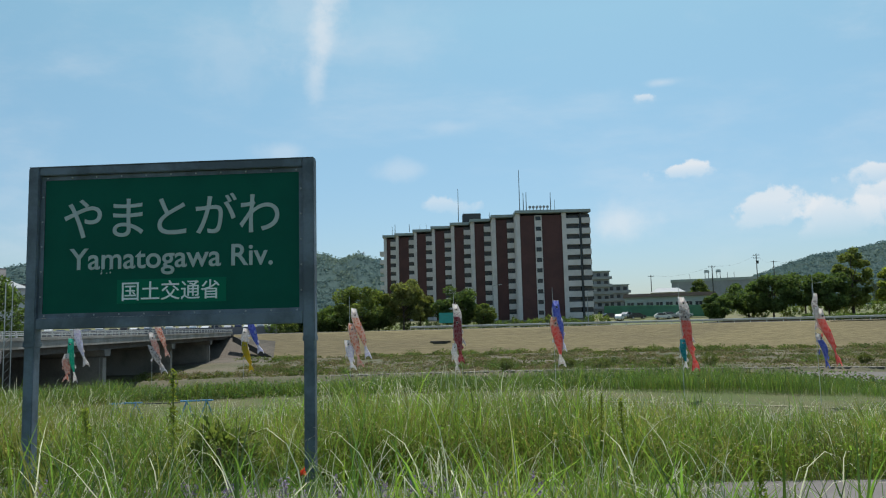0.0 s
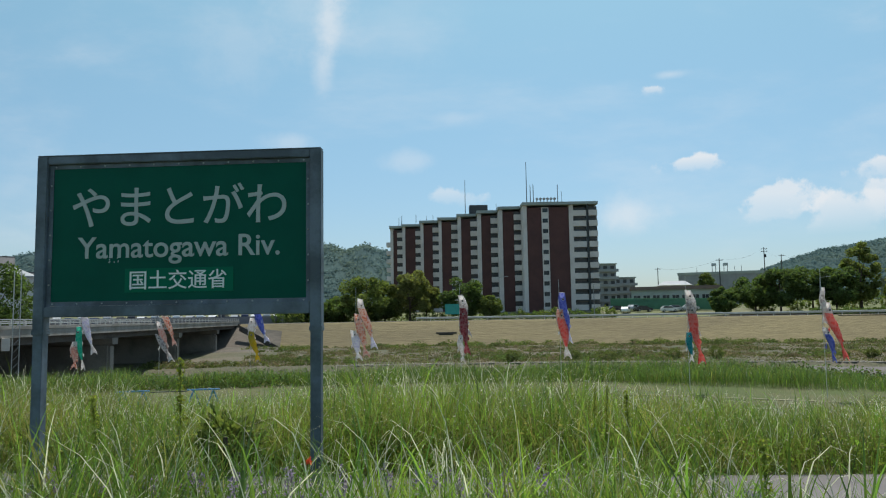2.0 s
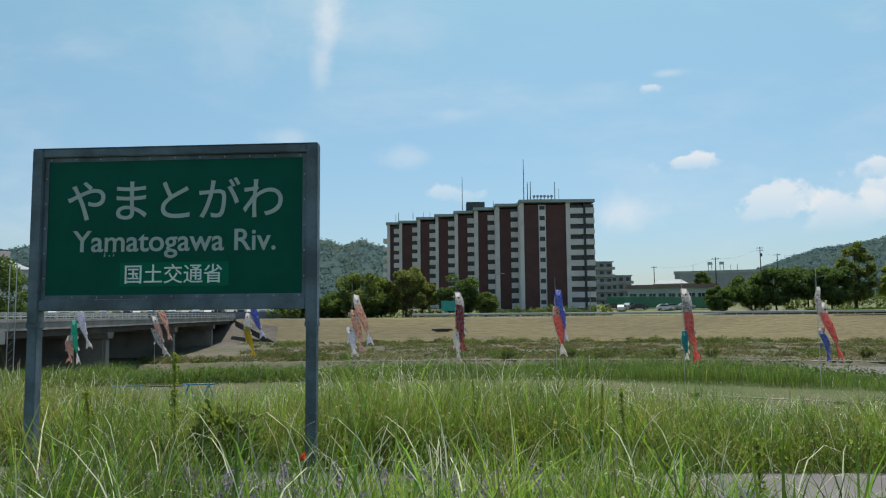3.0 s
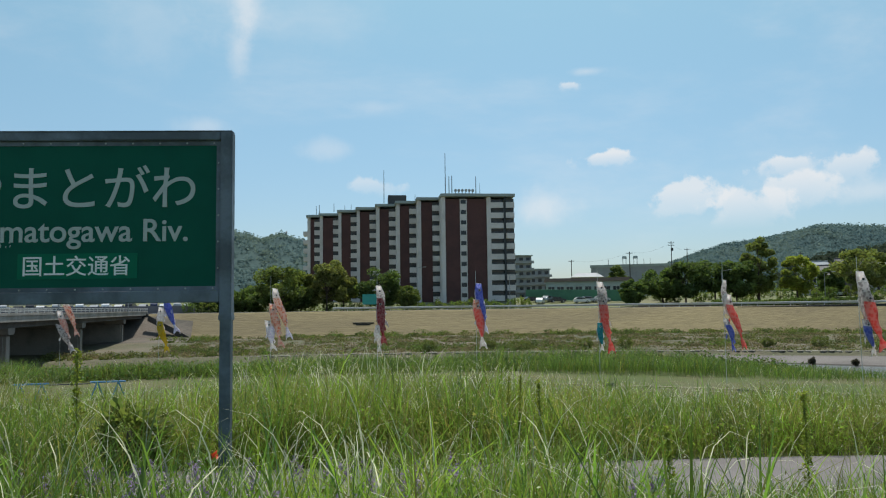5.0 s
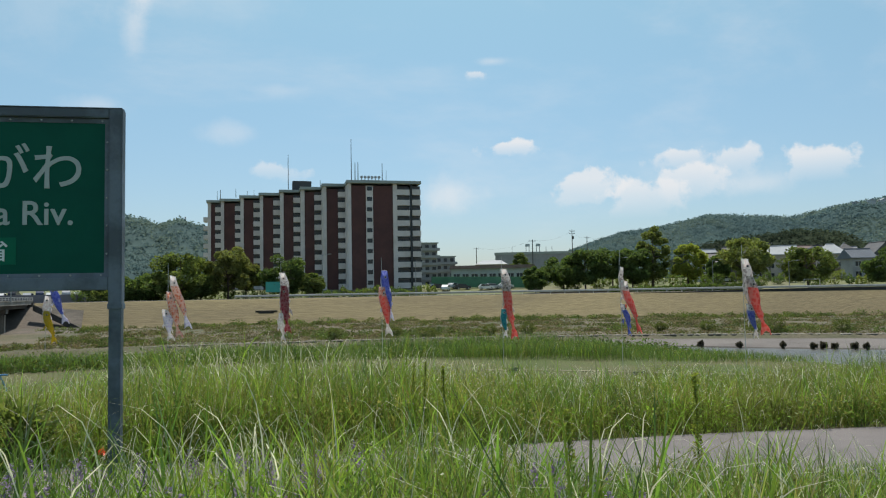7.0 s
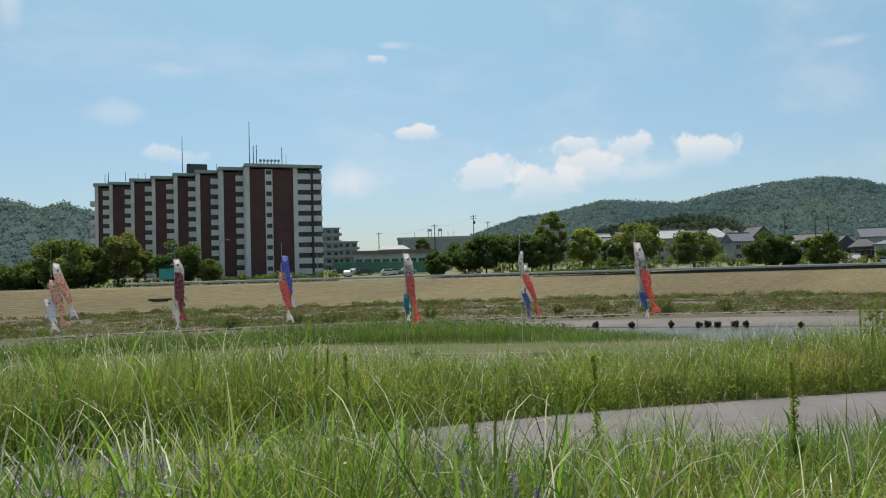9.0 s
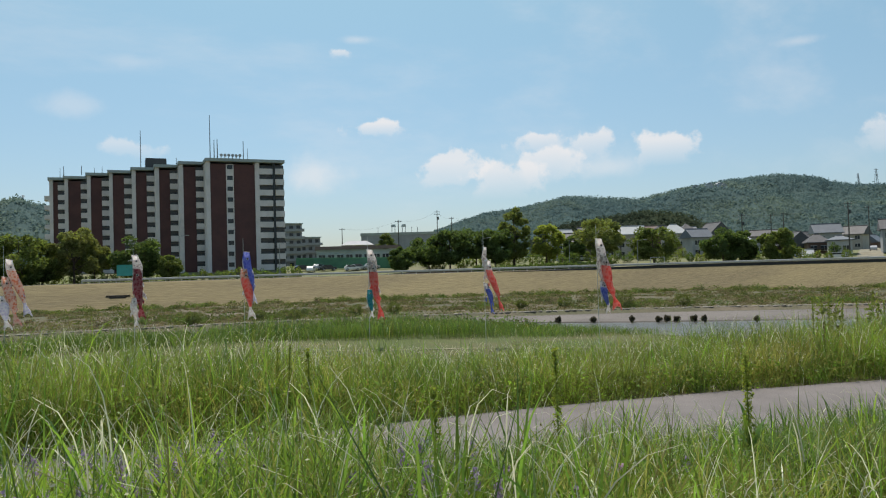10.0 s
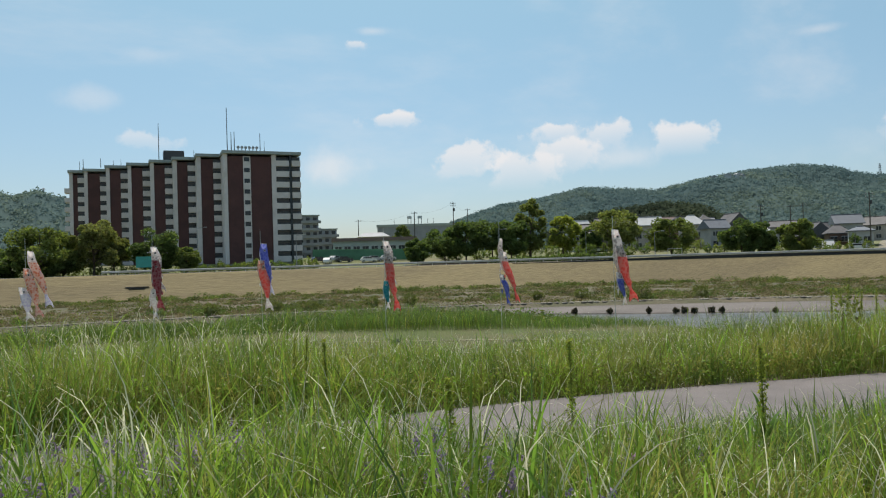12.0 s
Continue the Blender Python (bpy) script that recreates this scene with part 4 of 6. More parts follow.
def make_guard_rail():
    root = thing("guard_rail", "pale steel guard rail on short posts along the levee road", "guard rail", kind="structure")
    r, a0, a1, n = 197.7, -2.0, 50.0, 60
    post = Shape().box(-0.06, -0.06, -0.1, 0.06, 0.06, 0.8)
    me = raw("rail_post", post.v, post.f, M_RAIL, post.s)
    for i in range(n + 1):
        x, y, z = on_ring(r, a0 + (a1 - a0) * i / n)
        part("rail_post", me, None, root).location = (x, y, z)
    s = Shape()
    for i in range(n + 1):
        a = radians(a0 + (a1 - a0) * i / n)
        for dr, dz in ((-0.05, 0.38), (-0.14, 0.5), (-0.06, 0.60), (-0.14, 0.70), (-0.05, 0.82), (0.0, 0.6)):
            s.v.append(((r + dr) * math.sin(a), BEND + (r + dr) * math.cos(a), EYE - 0.75 + dz))
    for i in range(n):
        for k in range(6):
            s.f.append((6 * i + k, 6 * i + (k + 1) % 6, 6 * i + 6 + (k + 1) % 6, 6 * i + 6 + k))
            s.s.append(0)
    part("rail_beam", s, M_RAIL, root)


make_guard_rail()
M_KERB = mat("blackened kerb", (0.05, 0.048, 0.046), 0.9, 0.2, 0.3, 4, 0.2)
s = Shape()
for i in range(81):
    a = radians(22 + 32 * i / 80)
    for r, z in ((195.5, -1.5), (195.5, -0.85 + 0.45 * step(i / 30)), (196.2, -0.85 + 0.45 * step(i / 30)), (196.2, -1.5)):
        s.v.append((r * math.sin(a), BEND + r * math.cos(a), EYE + z))
for i in range(80):
    for k in range(3):
        s.f.append((4 * i + k, 4 * i + k + 1, 4 * i + 5 + k, 4 * i + 4 + k))
        s.s.append(0)
solid("kerb_wall", s, M_KERB, "low blackened concrete kerb wall at the levee edge", "kerb", kind="structure")

revet = thing("revetment", "row of pale stones along the low river bank", "revetment", kind="structure")
rng = random.Random(5)
stone_meshes = []
for k in range(6):
    bm = bmesh.new()
    bmesh.ops.create_icosphere(bm, subdivisions=1, radius=0.5)
    for v in bm.verts:
        v.co = Vector((v.co.x * 1.5, v.co.y * 0.9, v.co.z * 0.62)) * rng.uniform(0.82, 1.15)
    me = bpy.data.meshes.new("stone")
    bm.to_mesh(me)
    bm.free()
    me.materials.append(M_STONE)
    stone_meshes.append(me)
for i in range(150):
    a = -6 + 56 * (i + rng.uniform(-0.2, 0.2)) / 150
    x, y, z = on_ring(135.0 + rng.uniform(-0.15, 0.15), a)
    ob = part("stone", stone_meshes[i % 6], None, revet)
    ob.matrix_basis = pose(x, y, EYE - 5.95, rng.uniform(-3, 3), rng.uniform(-3, 3), -a + rng.uniform(-5, 5)) @ Matrix.Diagonal((rng.uniform(0.62, 0.72), 0.8, rng.uniform(0.6, 0.8), 1))
low_wall = Shape()
for i in range(121):
    a = radians(-8 + 60 * i / 120)
    for r, z in ((134.1, -6.9), (134.3, -6.32), (135.3, -5.93), (135.9, -6.9)):
        low_wall.v.append((r * math.sin(a), BEND + r * math.cos(a), EYE + z))
for i in range(120):
    for k in range(3):
        low_wall.f.append((4 * i + k, 4 * i + k + 1, 4 * i + 5 + k, 4 * i + 4 + k))
        low_wall.s.append(0)
part("toe_wall", low_wall, M_CONC, revet, "concrete toe below the stones")

wall_shape = Shape()
for i in range(41):
    a = -34 + 21.5 * i / 40
    for d, z in ((171.0, -2.0), (171.0, 0.85), (171.4, 0.85), (171.4, -2.0)):
        q = at(a, d, z)
        wall_shape.v.append(q[:])
for i in range(40):
    for k in range(3):
        wall_shape.f.append((4 * i + k, 4 * i + k + 1, 4 * i + 5 + k, 4 * i + 4 + k))
        wall_shape.s.append(0)
solid("roadside_wall", wall_shape, mat("grey barrier panel", (0.17, 0.165, 0.18), 0.8, 0.2, 0.3, 4, 0.1), "low grey barrier wall before the car park", "wall", kind="structure")

# concrete-faced slope beside the bridge, its colour darkened for shading below the bridge end
slab = Shape()
for i in range(13):
    a = radians(-14.6 + 4.6 * i / 12)
    for r, z in ((171.0, -5.75), (184.5, -5.2), (196.4 - 0.35 * i, -0.55 - 0.16 * i)):
        slab.v.append((r * math.sin(a), BEND + r * math.cos(a), EYE + z + 0.25))
for i in range(12):
    for k in (0, 1):
        slab.f.append((3 * i + k + 1, 3 * i + k, 3 * i + 3 + k, 3 * i + 4 + k))
        slab.s.append(0)
solid("bank_facing", slab, mat("shade-darkened concrete", (0.125, 0.105, 0.085), 0.95, 0.35, 0.15, 2, 0.4, second=(0.075, 0.066, 0.052)), "concrete facing on the bank beside the bridge, shading in its colour", "bank", kind="structure")


# ---- buildings and street furniture across the river ----
def wall_mat(name, col):
    return mat(name, col, 0.85, 0.1, 0.3, 5, 0.1, second=[c * 0.85 for c in col])


W = {"cream": wall_mat("cream render", (0.40, 0.37, 0.33)), "white": wall_mat("white render", (0.55, 0.55, 0.55)), "grey": wall_mat("grey render", (0.33, 0.34, 0.35)), "brown": wall_mat("brown boarding", (0.16, 0.105, 0.08)), "dark": wall_mat("dark boarding", (0.07, 0.06, 0.058)), "pink": wall_mat("pinkish render", (0.42, 0.31, 0.27)), "mint": wall_mat("pale green panel", (0.44, 0.48, 0.45))}
R = {"tile": mat("grey roof tiles", (0.095, 0.095, 0.10), 0.65, 0.2, 0.5, 6, 0.3, spec=0.3), "pale": mat("pale metal roof", (0.40, 0.42, 0.43), 0.7, 0.1, 0.5, 6, 0.05, spec=0.2), "blue": mat("blue-grey roof tiles", (0.11, 0.13, 0.155), 0.6, 0.12, 0.5, 6, 0.3, spec=0.6), "red": mat("rust-brown roof", (0.23, 0.16, 0.135), 0.6, 0.12, 0.5, 6, 0.2)}


def make_house(az_, dist, w, d, top, eave, wall, roof, label, turn=0.0, hip=False, low=None):
    p = at(az_, dist)
    g = height(p.x, p.y) - 0.1
    h, e = EYE + top * dist - g, EYE + eave * dist - g
    root = thing("house", label, "house", pose(p.x, p.y, g, 0, 0, -az_ + turn), group="houses beyond the park")
    part("wall", Shape().box(-w / 2, -d / 2, 0, w / 2, d / 2, e), W[wall], root)
    o, q = 0.6, (0.36 * w if hip else 0.0)
    s = Shape()
    v = [(-w / 2 - o, -d / 2 - o, e - 0.15), (w / 2 + o, -d / 2 - o, e - 0.15), (w / 2 + o, d / 2 + o, e - 0.15), (-w / 2 - o, d / 2 + o, e - 0.15), (-w / 2 - (0 if hip else o) + q, 0, h), (w / 2 + (0 if hip else o) - q, 0, h)]
    v += [(x, y, z + 0.22) for x, y, z in v[:4]]
    s.add(v, ((0, 3, 2, 1), (6, 7, 5, 4), (8, 9, 4, 5), (7, 8, 5), (9, 6, 4), (0, 1, 7, 6), (1, 2, 8, 7), (2, 3, 9, 8), (3, 0, 6, 9)))
    part("roof", s, R[roof], root)
    part("ridge", Shape().rod(Vector(v[4]) + Vector((0, 0, 0.05)), Vector(v[5]) + Vector((0, 0, 0.05)), 0.16, n=6), R[roof], root)
    nw = max(2, int(w / 3.2))
    for lev in ((0.9, 2.1), (3.5, 4.8)):
        if lev[1] > e - 0.3:
            continue
        for i in range(nw):
            x = -w / 2 + (i + 0.5) * w / nw
            win = part("window", Shape().box(x - 0.75, -d / 2 - 0.05, lev[0], x + 0.75, -d / 2 - 0.004, lev[1]), M_SLOT, root)
            fr = Shape().box(x - 0.85, -d / 2 - 0.09, lev[1], x + 0.85, -d / 2 - 0.004, lev[1] + 0.12).box(x - 0.85, -d / 2 - 0.09, lev[0] - 0.12, x + 0.85, -d / 2 - 0.004, lev[0]).box(x - 0.04, -d / 2 - 0.08, lev[0], x + 0.04, -d / 2 - 0.051, lev[1])
            part("window_frame", fr, M_RAIL, win)
    if low:
        part("lean_to", Shape().prism([(-w / 2 - 0.5, e * 0.45), (w / 2 + 0.5, e * 0.45), (w / 2 + 0.5, e * 0.45 + 0.2), (-w / 2 - 0.5, e * 0.45 + 0.2)], -d / 2 - 2.2, -d / 2), R[low], root)


HOUSES = [  # bearing, distance, width, depth, ridge slope, eave slope, wall, roof, label, turn, hip, lower roof
    (32.4, 232, 10, 8, 0.048, 0.036, "white", "pale", "white house with pale shining roof", 20, False, None), (33.6, 218, 11, 8, 0.043, 0.030, "dark", "tile", "dark wooden house with grey tiled roof", -15, False, "tile"),
    (34.6, 246, 12, 9, 0.050, 0.038, "cream", "tile", "cream house with grey tiled roof", 10, False, None), (37.4, 238, 14, 9, 0.049, 0.038, "cream", "pale", "long cream house with pale roof", 0, False, None), (39.2, 260, 10, 8, 0.044, 0.035, "brown", "tile", "brown house with grey tiled roof", 25, False, None),
    (40.6, 246, 12, 10, 0.049, 0.037, "cream", "pale", "cream two-storey house with hipped pale roof", 5, True, "pale"), (42.2, 232, 10, 8, 0.042, 0.031, "grey", "blue", "grey house with blue-grey roof", 30, False, None), (43.4, 250, 13, 9, 0.049, 0.034, "grey", "tile", "grey gabled house with tiled roof", -60, False, None),
    (44.4, 226, 8, 8, 0.038, 0.030, "pink", "red", "pinkish house with rust-brown roof", 5, True, None), (45.4, 262, 12, 9, 0.050, 0.040, "white", "pale", "white house with pale roof", 12, False, None), (46.9, 250, 16, 9, 0.052, 0.044, "grey", "tile", "long grey house behind the park", 0, False, None),
    (48.7, 230, 13, 11, 0.048, 0.030, "dark", "tile", "dark gabled house with grey tiled roof", -70, False, None), (50.0, 222, 9, 9, 0.044, 0.034, "brown", "tile", "brown two-storey house with tiled roof", 10, True, "tile"), (51.4, 212, 9.5, 9, 0.041, 0.036, "white", "blue", "white box-like house with garage", 3, True, None),
    (49.2, 208, 6, 5, 0.026, 0.018, "cream", "pale", "low cream shed with pale roof", 6, False, None), (50.6, 270, 14, 9, 0.056, 0.045, "grey", "blue", "grey house on rising ground", 15, False, None), (52.4, 290, 12, 9, 0.052, 0.042, "cream", "tile", "cream house along the side street", -20, False, None),
    (54.6, 215, 10, 12, 0.058, 0.046, "grey", "tile", "tall grey house at the street corner", 4, False, None), (36.0, 265, 12, 9, 0.051, 0.041, "white", "tile", "white house with tiled roof", -10, False, None), (41.4, 270, 11, 9, 0.045, 0.036, "white", "blue", "white house with blue-grey roof", 8, False, None),
    (-30.6, 190, 9, 8, 0.066, 0.055, "white", "pale", "white house on the slope beyond the bridge", 15, True, None), (-29.3, 210, 10, 8, 0.060, 0.048, "cream", "tile", "cream house on the slope beyond the bridge", -15, False, None), (-31.8, 230, 12, 8, 0.078, 0.068, "grey", "tile", "grey house high on the slope", 0, False, None),
    (-27.0, 240, 14, 9, 0.040, 0.030, "grey", "tile", "grey house behind the car park", 6, False, None), (-23.5, 236, 16, 9, 0.034, 0.026, "white", "blue", "white hall behind the car park", 0, False, None), (-19.0, 240, 18, 9, 0.030, 0.022, "grey", "tile", "grey hall behind the car park", 0, False, None),
]
rng = random.Random(77)
for i in range(20):
    a = 32.2 + i * 1.12 + rng.uniform(-0.3, 0.3)
    top = rng.uniform(0.040, 0.050)
    wl_ = rng.choice(("dark", "brown", "cream", "grey", "dark", "white"))
    rf = rng.choice(("tile", "tile", "blue", "tile", "red", "pale"))
    HOUSES.append((a, rng.uniform(268, 330), rng.uniform(9, 13), 8, top, top - rng.uniform(0.008, 0.013), wl_, rf, wl_ + " small house with " + {"tile": "grey tiled", "blue": "blue-grey", "red": "rust-brown", "pale": "pale metal"}[rf] + " roof", rng.choice((-80, -20, 0, 15, 70)), rng.random() < 0.4, None))
for h in HOUSES:
    if h[0] > 43.5:
        h = h[:4] + (h[4] - 0.015, h[5] - 0.015) + h[6:]
    make_house(*h[:2], h[2] * (0.55 if h[0] > 43.5 else 0.6 if h[0] > 0 and h[1] < 271 else 0.85), h[3] * 0.75, *h[4:])


def make_long_hall():
    p = at(16.9, 208)
    root = thing("long_hall", "long low pale green hall with rust-brown roof", "building", pose(p.x, p.y, EYE, 0, 0, -16.9))
    w, d, e = 23.0, 9.0, 0.0305 * 208
    part("wall", Shape().box(-w / 2, 0, -1, w / 2, d, e), W["mint"], root)
    part("roof", Shape().prism([(-w / 2 - 0.5, e), (w / 2 + 0.5, e), (w / 2 + 0.2, e + 0.9), (-w / 2 - 0.2, e + 0.9)], -0.7, d + 0.5), R["red"], root)
    for i in range(9):
        x = -w / 2 + 1.5 + i * 2.5
        part("window", Shape().box(x - 0.85, -0.05, 3.2, x + 0.85, -0.004, 4.9), M_SLOT, root)
        part("window_frame", Shape().box(x - 0.05, -0.09, 3.2, x + 0.05, -0.052, 4.9).box(x - 0.9, -0.09, 4.9, x + 0.9, -0.004, 5.05), M_RAIL, root)
    part("gable_roof", Shape().add([(-5, 9.6, e + 1.5), (4.5, 9.6, e + 1.5), (2.6, 13.5, e + 2.8), (-3.0, 13.5, e + 2.8), (-5, 17.4, e + 1.5), (4.5, 17.4, e + 1.5)], ((0, 1, 2, 3), (3, 2, 5, 4), (1, 5, 2), (4, 0, 3), (0, 4, 5, 1))), mat("bright metal roof", (0.48, 0.49, 0.50), 0.85, 0.08, 0.5, 6, 0.05, spec=0.1), root, "bright metal hipped roof behind")


make_long_hall()


def make_warehouse():
    p = at(20.2, 290)
    root = thing("warehouse", "long grey flat-roofed warehouse with two roof tanks", "building", pose(p.x, p.y, EYE, 0, 0, -20.2))
    t = 0.0515 * 290
    part("wall", Shape().box(-15.5, 0, -1, 15, 14, t - 1.0), W["grey"], root)
    part("parapet", Shape().box(-15.8, -0.3, t - 1.0, 15.3, 14.3, t), M_ROOFTRIM, root)
    for x in (-3.0, 1.1):
        tank = part("tank", Shape().rod((x, 5, t + 2.4), (x, 5, t + 3.4), 0.95, 0.8, 12), M_ROOFTRIM, root)
        part("tank_leg", Shape().rod((x - 0.6, 5, t), (x - 0.6, 5, t + 2.4), 0.1, n=6), M_DARK, tank)
        part("tank_leg", Shape().rod((x + 0.6, 5, t), (x + 0.6, 5, t + 2.4), 0.1, n=6), M_DARK, tank)
    for x in (-9, 4.2, 6.5):
        part("mast", Shape().rod((x, 4, t), (x, 4, t + 2.2), 0.08, n=5), M_DARK, root)


make_warehouse()


def make_flats(az_, dist, w, d, top, floors, label):
    p = at(az_, dist)
    root = thing("grey_flats", label, "building", pose(p.x, p.y, EYE, 0, 0, -az_ + 12))
    t = top * dist
    fh = (t + 1) / floors
    part("wall", Shape().box(-w / 2, 0, -1, w / 2, d, t), W["grey"], root)
    for k in range(floors):
        z = -1 + k * fh
        part("balcony", Shape().box(-w / 2 + 0.3, -1.0, z, w / 2 + 0.8, -0.002, z + 1.1), W["grey"], root)
        for j in range(3):
            x = -w / 2 + (j + 0.5) * w / 3
            part("window", Shape().box(x - 0.75, -0.05, z + 1.15, x + 0.75, -0.004, z + fh - 0.6), M_SLOT, root)
    part("roof_edge", Shape().box(-w / 2 - 0.4, -0.6, t, w / 2 + 0.4, d + 0.4, t + 0.4), M_ROOFTRIM, root)


make_flats(11.9, 300, 8.5, 10, 0.0655, 7, "grey concrete flats behind the apartment block")
make_flats(13.3, 320, 8.5, 10, 0.047, 5, "lower grey concrete flats behind the hall")


# ---- cars ----
def car_paint(name, col):
    return mat(name, col, 0.25, 0.05, 2, 30, 0.0, spec=0.7)


PAINT = [car_paint("white car paint", (0.75, 0.75, 0.74)), car_paint("silver car paint", (0.42, 0.43, 0.44)), car_paint("black car paint", (0.02, 0.02, 0.022)), car_paint("dark blue car paint", (0.03, 0.04, 0.09))]
M_TYRE = mat("tyre rubber", (0.02, 0.02, 0.02), 0.9, 0.1, 4, 40, 0.1)


def make_car(paint, colour):
    root = thing("parked_car", colour + " parked car on grey ground", "car", group="parked cars")
    out = [(-2.0, 0.28), (2.0, 0.28), (2.1, 0.55), (1.95, 0.85), (1.1, 0.98), (0.5, 1.45), (-1.3, 1.5), (-1.95, 1.0), (-2.1, 0.6)]
    part("body", Shape().prism(out, -0.82, 0.82), paint, root, bevel=0.05)
    part("side_window", Shape().prism([(-1.55, 1.0), (0.95, 1.0), (0.45, 1.38), (-1.2, 1.42)], -0.835, -0.822), M_SLOT, root)
    part("side_window", Shape().prism([(-1.55, 1.0), (0.95, 1.0), (0.45, 1.38), (-1.2, 1.42)], 0.822, 0.835), M_SLOT, root)
    part("windscreen", Shape().add([(1.11, -0.7, 1.0), (1.11, 0.7, 1.0), (0.56, 0.62, 1.42), (0.56, -0.62, 1.42)], ((0, 1, 2, 3),)).add([(1.06, -0.7, 1.0), (1.06, 0.7, 1.0), (0.51, 0.62, 1.42), (0.51, -0.62, 1.42)], ((0, 3, 2, 1),)), M_SLOT, root)
    for x in (-1.3, 1.3):
        for y in (-0.84, 0.66):
            wheel = part("wheel", Shape().rod((x, y, 0.3), (x, y + 0.2, 0.3), 0.3, n=14), M_TYRE, root)
            part("rim", Shape().rod((x, y - 0.01 if y < 0 else y + 0.2, 0.3), (x, y if y < 0 else y + 0.21, 0.3), 0.18, n=10), M_RAIL, wheel)
    return root


CARS = [make_car(pt, nm) for pt, nm in zip(PAINT, ("white", "silver", "black", "dark blue"))]
spots = [(12.7, 196, 20, 2), (13.3, 192, 80, 0), (13.9, 198, 60, 1), (14.6, 195, 15, 2), (16.4, 193, 10, 0), (16.9, 195, 12, 1), (17.9, 197, 10, 0), (33.9, 214, 5, 0), (51.3, 199, 0, 0), (53.4, 240, 90, 1)]
rng = random.Random(11)
for i in range(22):
    spots.append((-28.5 + i * 0.78 + rng.uniform(-0.1, 0.1), 188 + 5 * (i % 2), 80 + rng.uniform(-6, 6), rng.choice((0, 0, 1, 1, 2, 3))))
used = set()
for a, d, turn, k in spots:
    p = at(a, d)
    m = pose(p.x, p.y, height(p.x, p.y) + 0.02, 0, 0, -a + turn)
    if k in used:
        copy_thing(CARS[k], m)
    else:
        CARS[k].matrix_basis = m
        used.add(k)


# ---- poles and wires ----
def make_utility_pole(a, d, top, arms=1, label="grey concrete utility pole with crossarms"):
    p = at(a, d)
    g = height(p.x, p.y)
    t = EYE + top * d - g
    root = thing("utility_pole", label, "utility pole", pose(p.x, p.y, g, 0, 0, -a + 15), group="utility poles")
    part("pole", Shape().rod((0, 0, -0.5), (0, 0, t), 0.19, 0.11, 8), M_CONC_DARK, root)
    for k in range(arms):
        arm = part("crossarm", Shape().box(-0.9, -0.06, t - 0.5 - k * 0.8, 0.9, 0.06, t - 0.38 - k * 0.8), M_DARK, root)
        for x in (-0.75, 0, 0.75):
            part("insulator", Shape().rod((x, 0, t - 0.38 - k * 0.8), (x, 0, t - 0.14 - k * 0.8), 0.07, 0.05, 6), M_WHITE, arm)
    if arms > 1:
        part("transformer", Shape().rod((0.35, 0, t - 2.9), (0.35, 0, t - 2.0), 0.26, n=10), M_DARK, root)
    return Vector((p.x, p.y, g + t - 0.2))


tops = [make_utility_pole(*q) for q in ((15.7, 236, 0.059, 1), (20.0, 203, 0.068, 1), (23.0, 236, 0.0795, 2), (24.1, 262, 0.070, 1), (31.6, 236, 0.060, 1), (36.8, 228, 0.054, 1), (45.3, 206, 0.058, 2), (47.2, 232, 0.056, 1), (48.0, 250, 0.058, 1), (52.0, 206, 0.066, 2), (53.2, 250, 0.060, 1), (54.4, 300, 0.060, 1))]
M_WIRE = mat("black cable", (0.02, 0.02, 0.02), 0.6, 0.1, 1, 10, 0)
for i, j in ((0, 1), (1, 2), (2, 3), (3, 4), (4, 5), (5, 6), (6, 7), (7, 8), (6, 9), (9, 10), (10, 11)):
    a, b = tops[i], tops[j]
    s = Shape()
    pts = [a.lerp(b, k / 8) - Vector((0, 0, 1.2 * (1 - (k / 4 - 1) ** 2))) for k in range(9)]
    for k in range(8):
        s.rod(pts[k], pts[k + 1], 0.012, n=4, caps=False)
    solid("overhead_wire", s, M_WIRE, "thin black overhead cable between utility poles", "cable", group="overhead wires")


def make_street_lamp(a, d, top):
    p = at(a, d)
    g = height(p.x, p.y)
    t = EYE + top * d - g
    root = thing("street_lamp", "slim grey street lamp beside the levee road", "street lamp", pose(p.x, p.y, g, 0, 0, -a))
    part("pole", Shape().rod((0, 0, -0.3), (0, 0, t), 0.09, 0.05, 8), M_POLE, root)
    part("arm", Shape().rod((0, 0, t - 0.05), (1.5, 0, t + 0.15), 0.04, n=6), M_POLE, root)
    part("lamp_head", Shape().box(1.3, -0.15, t + 0.1, 2.1, 0.15, t + 0.24), M_RAIL, root, bevel=0.03)


for q in ((3.9, 172, 0.052), (11.0, 165, 0.040), (26.4, 176, 0.040), (38.0, 172, 0.030), (33.0, 174, 0.034)):
    make_street_lamp(*q)


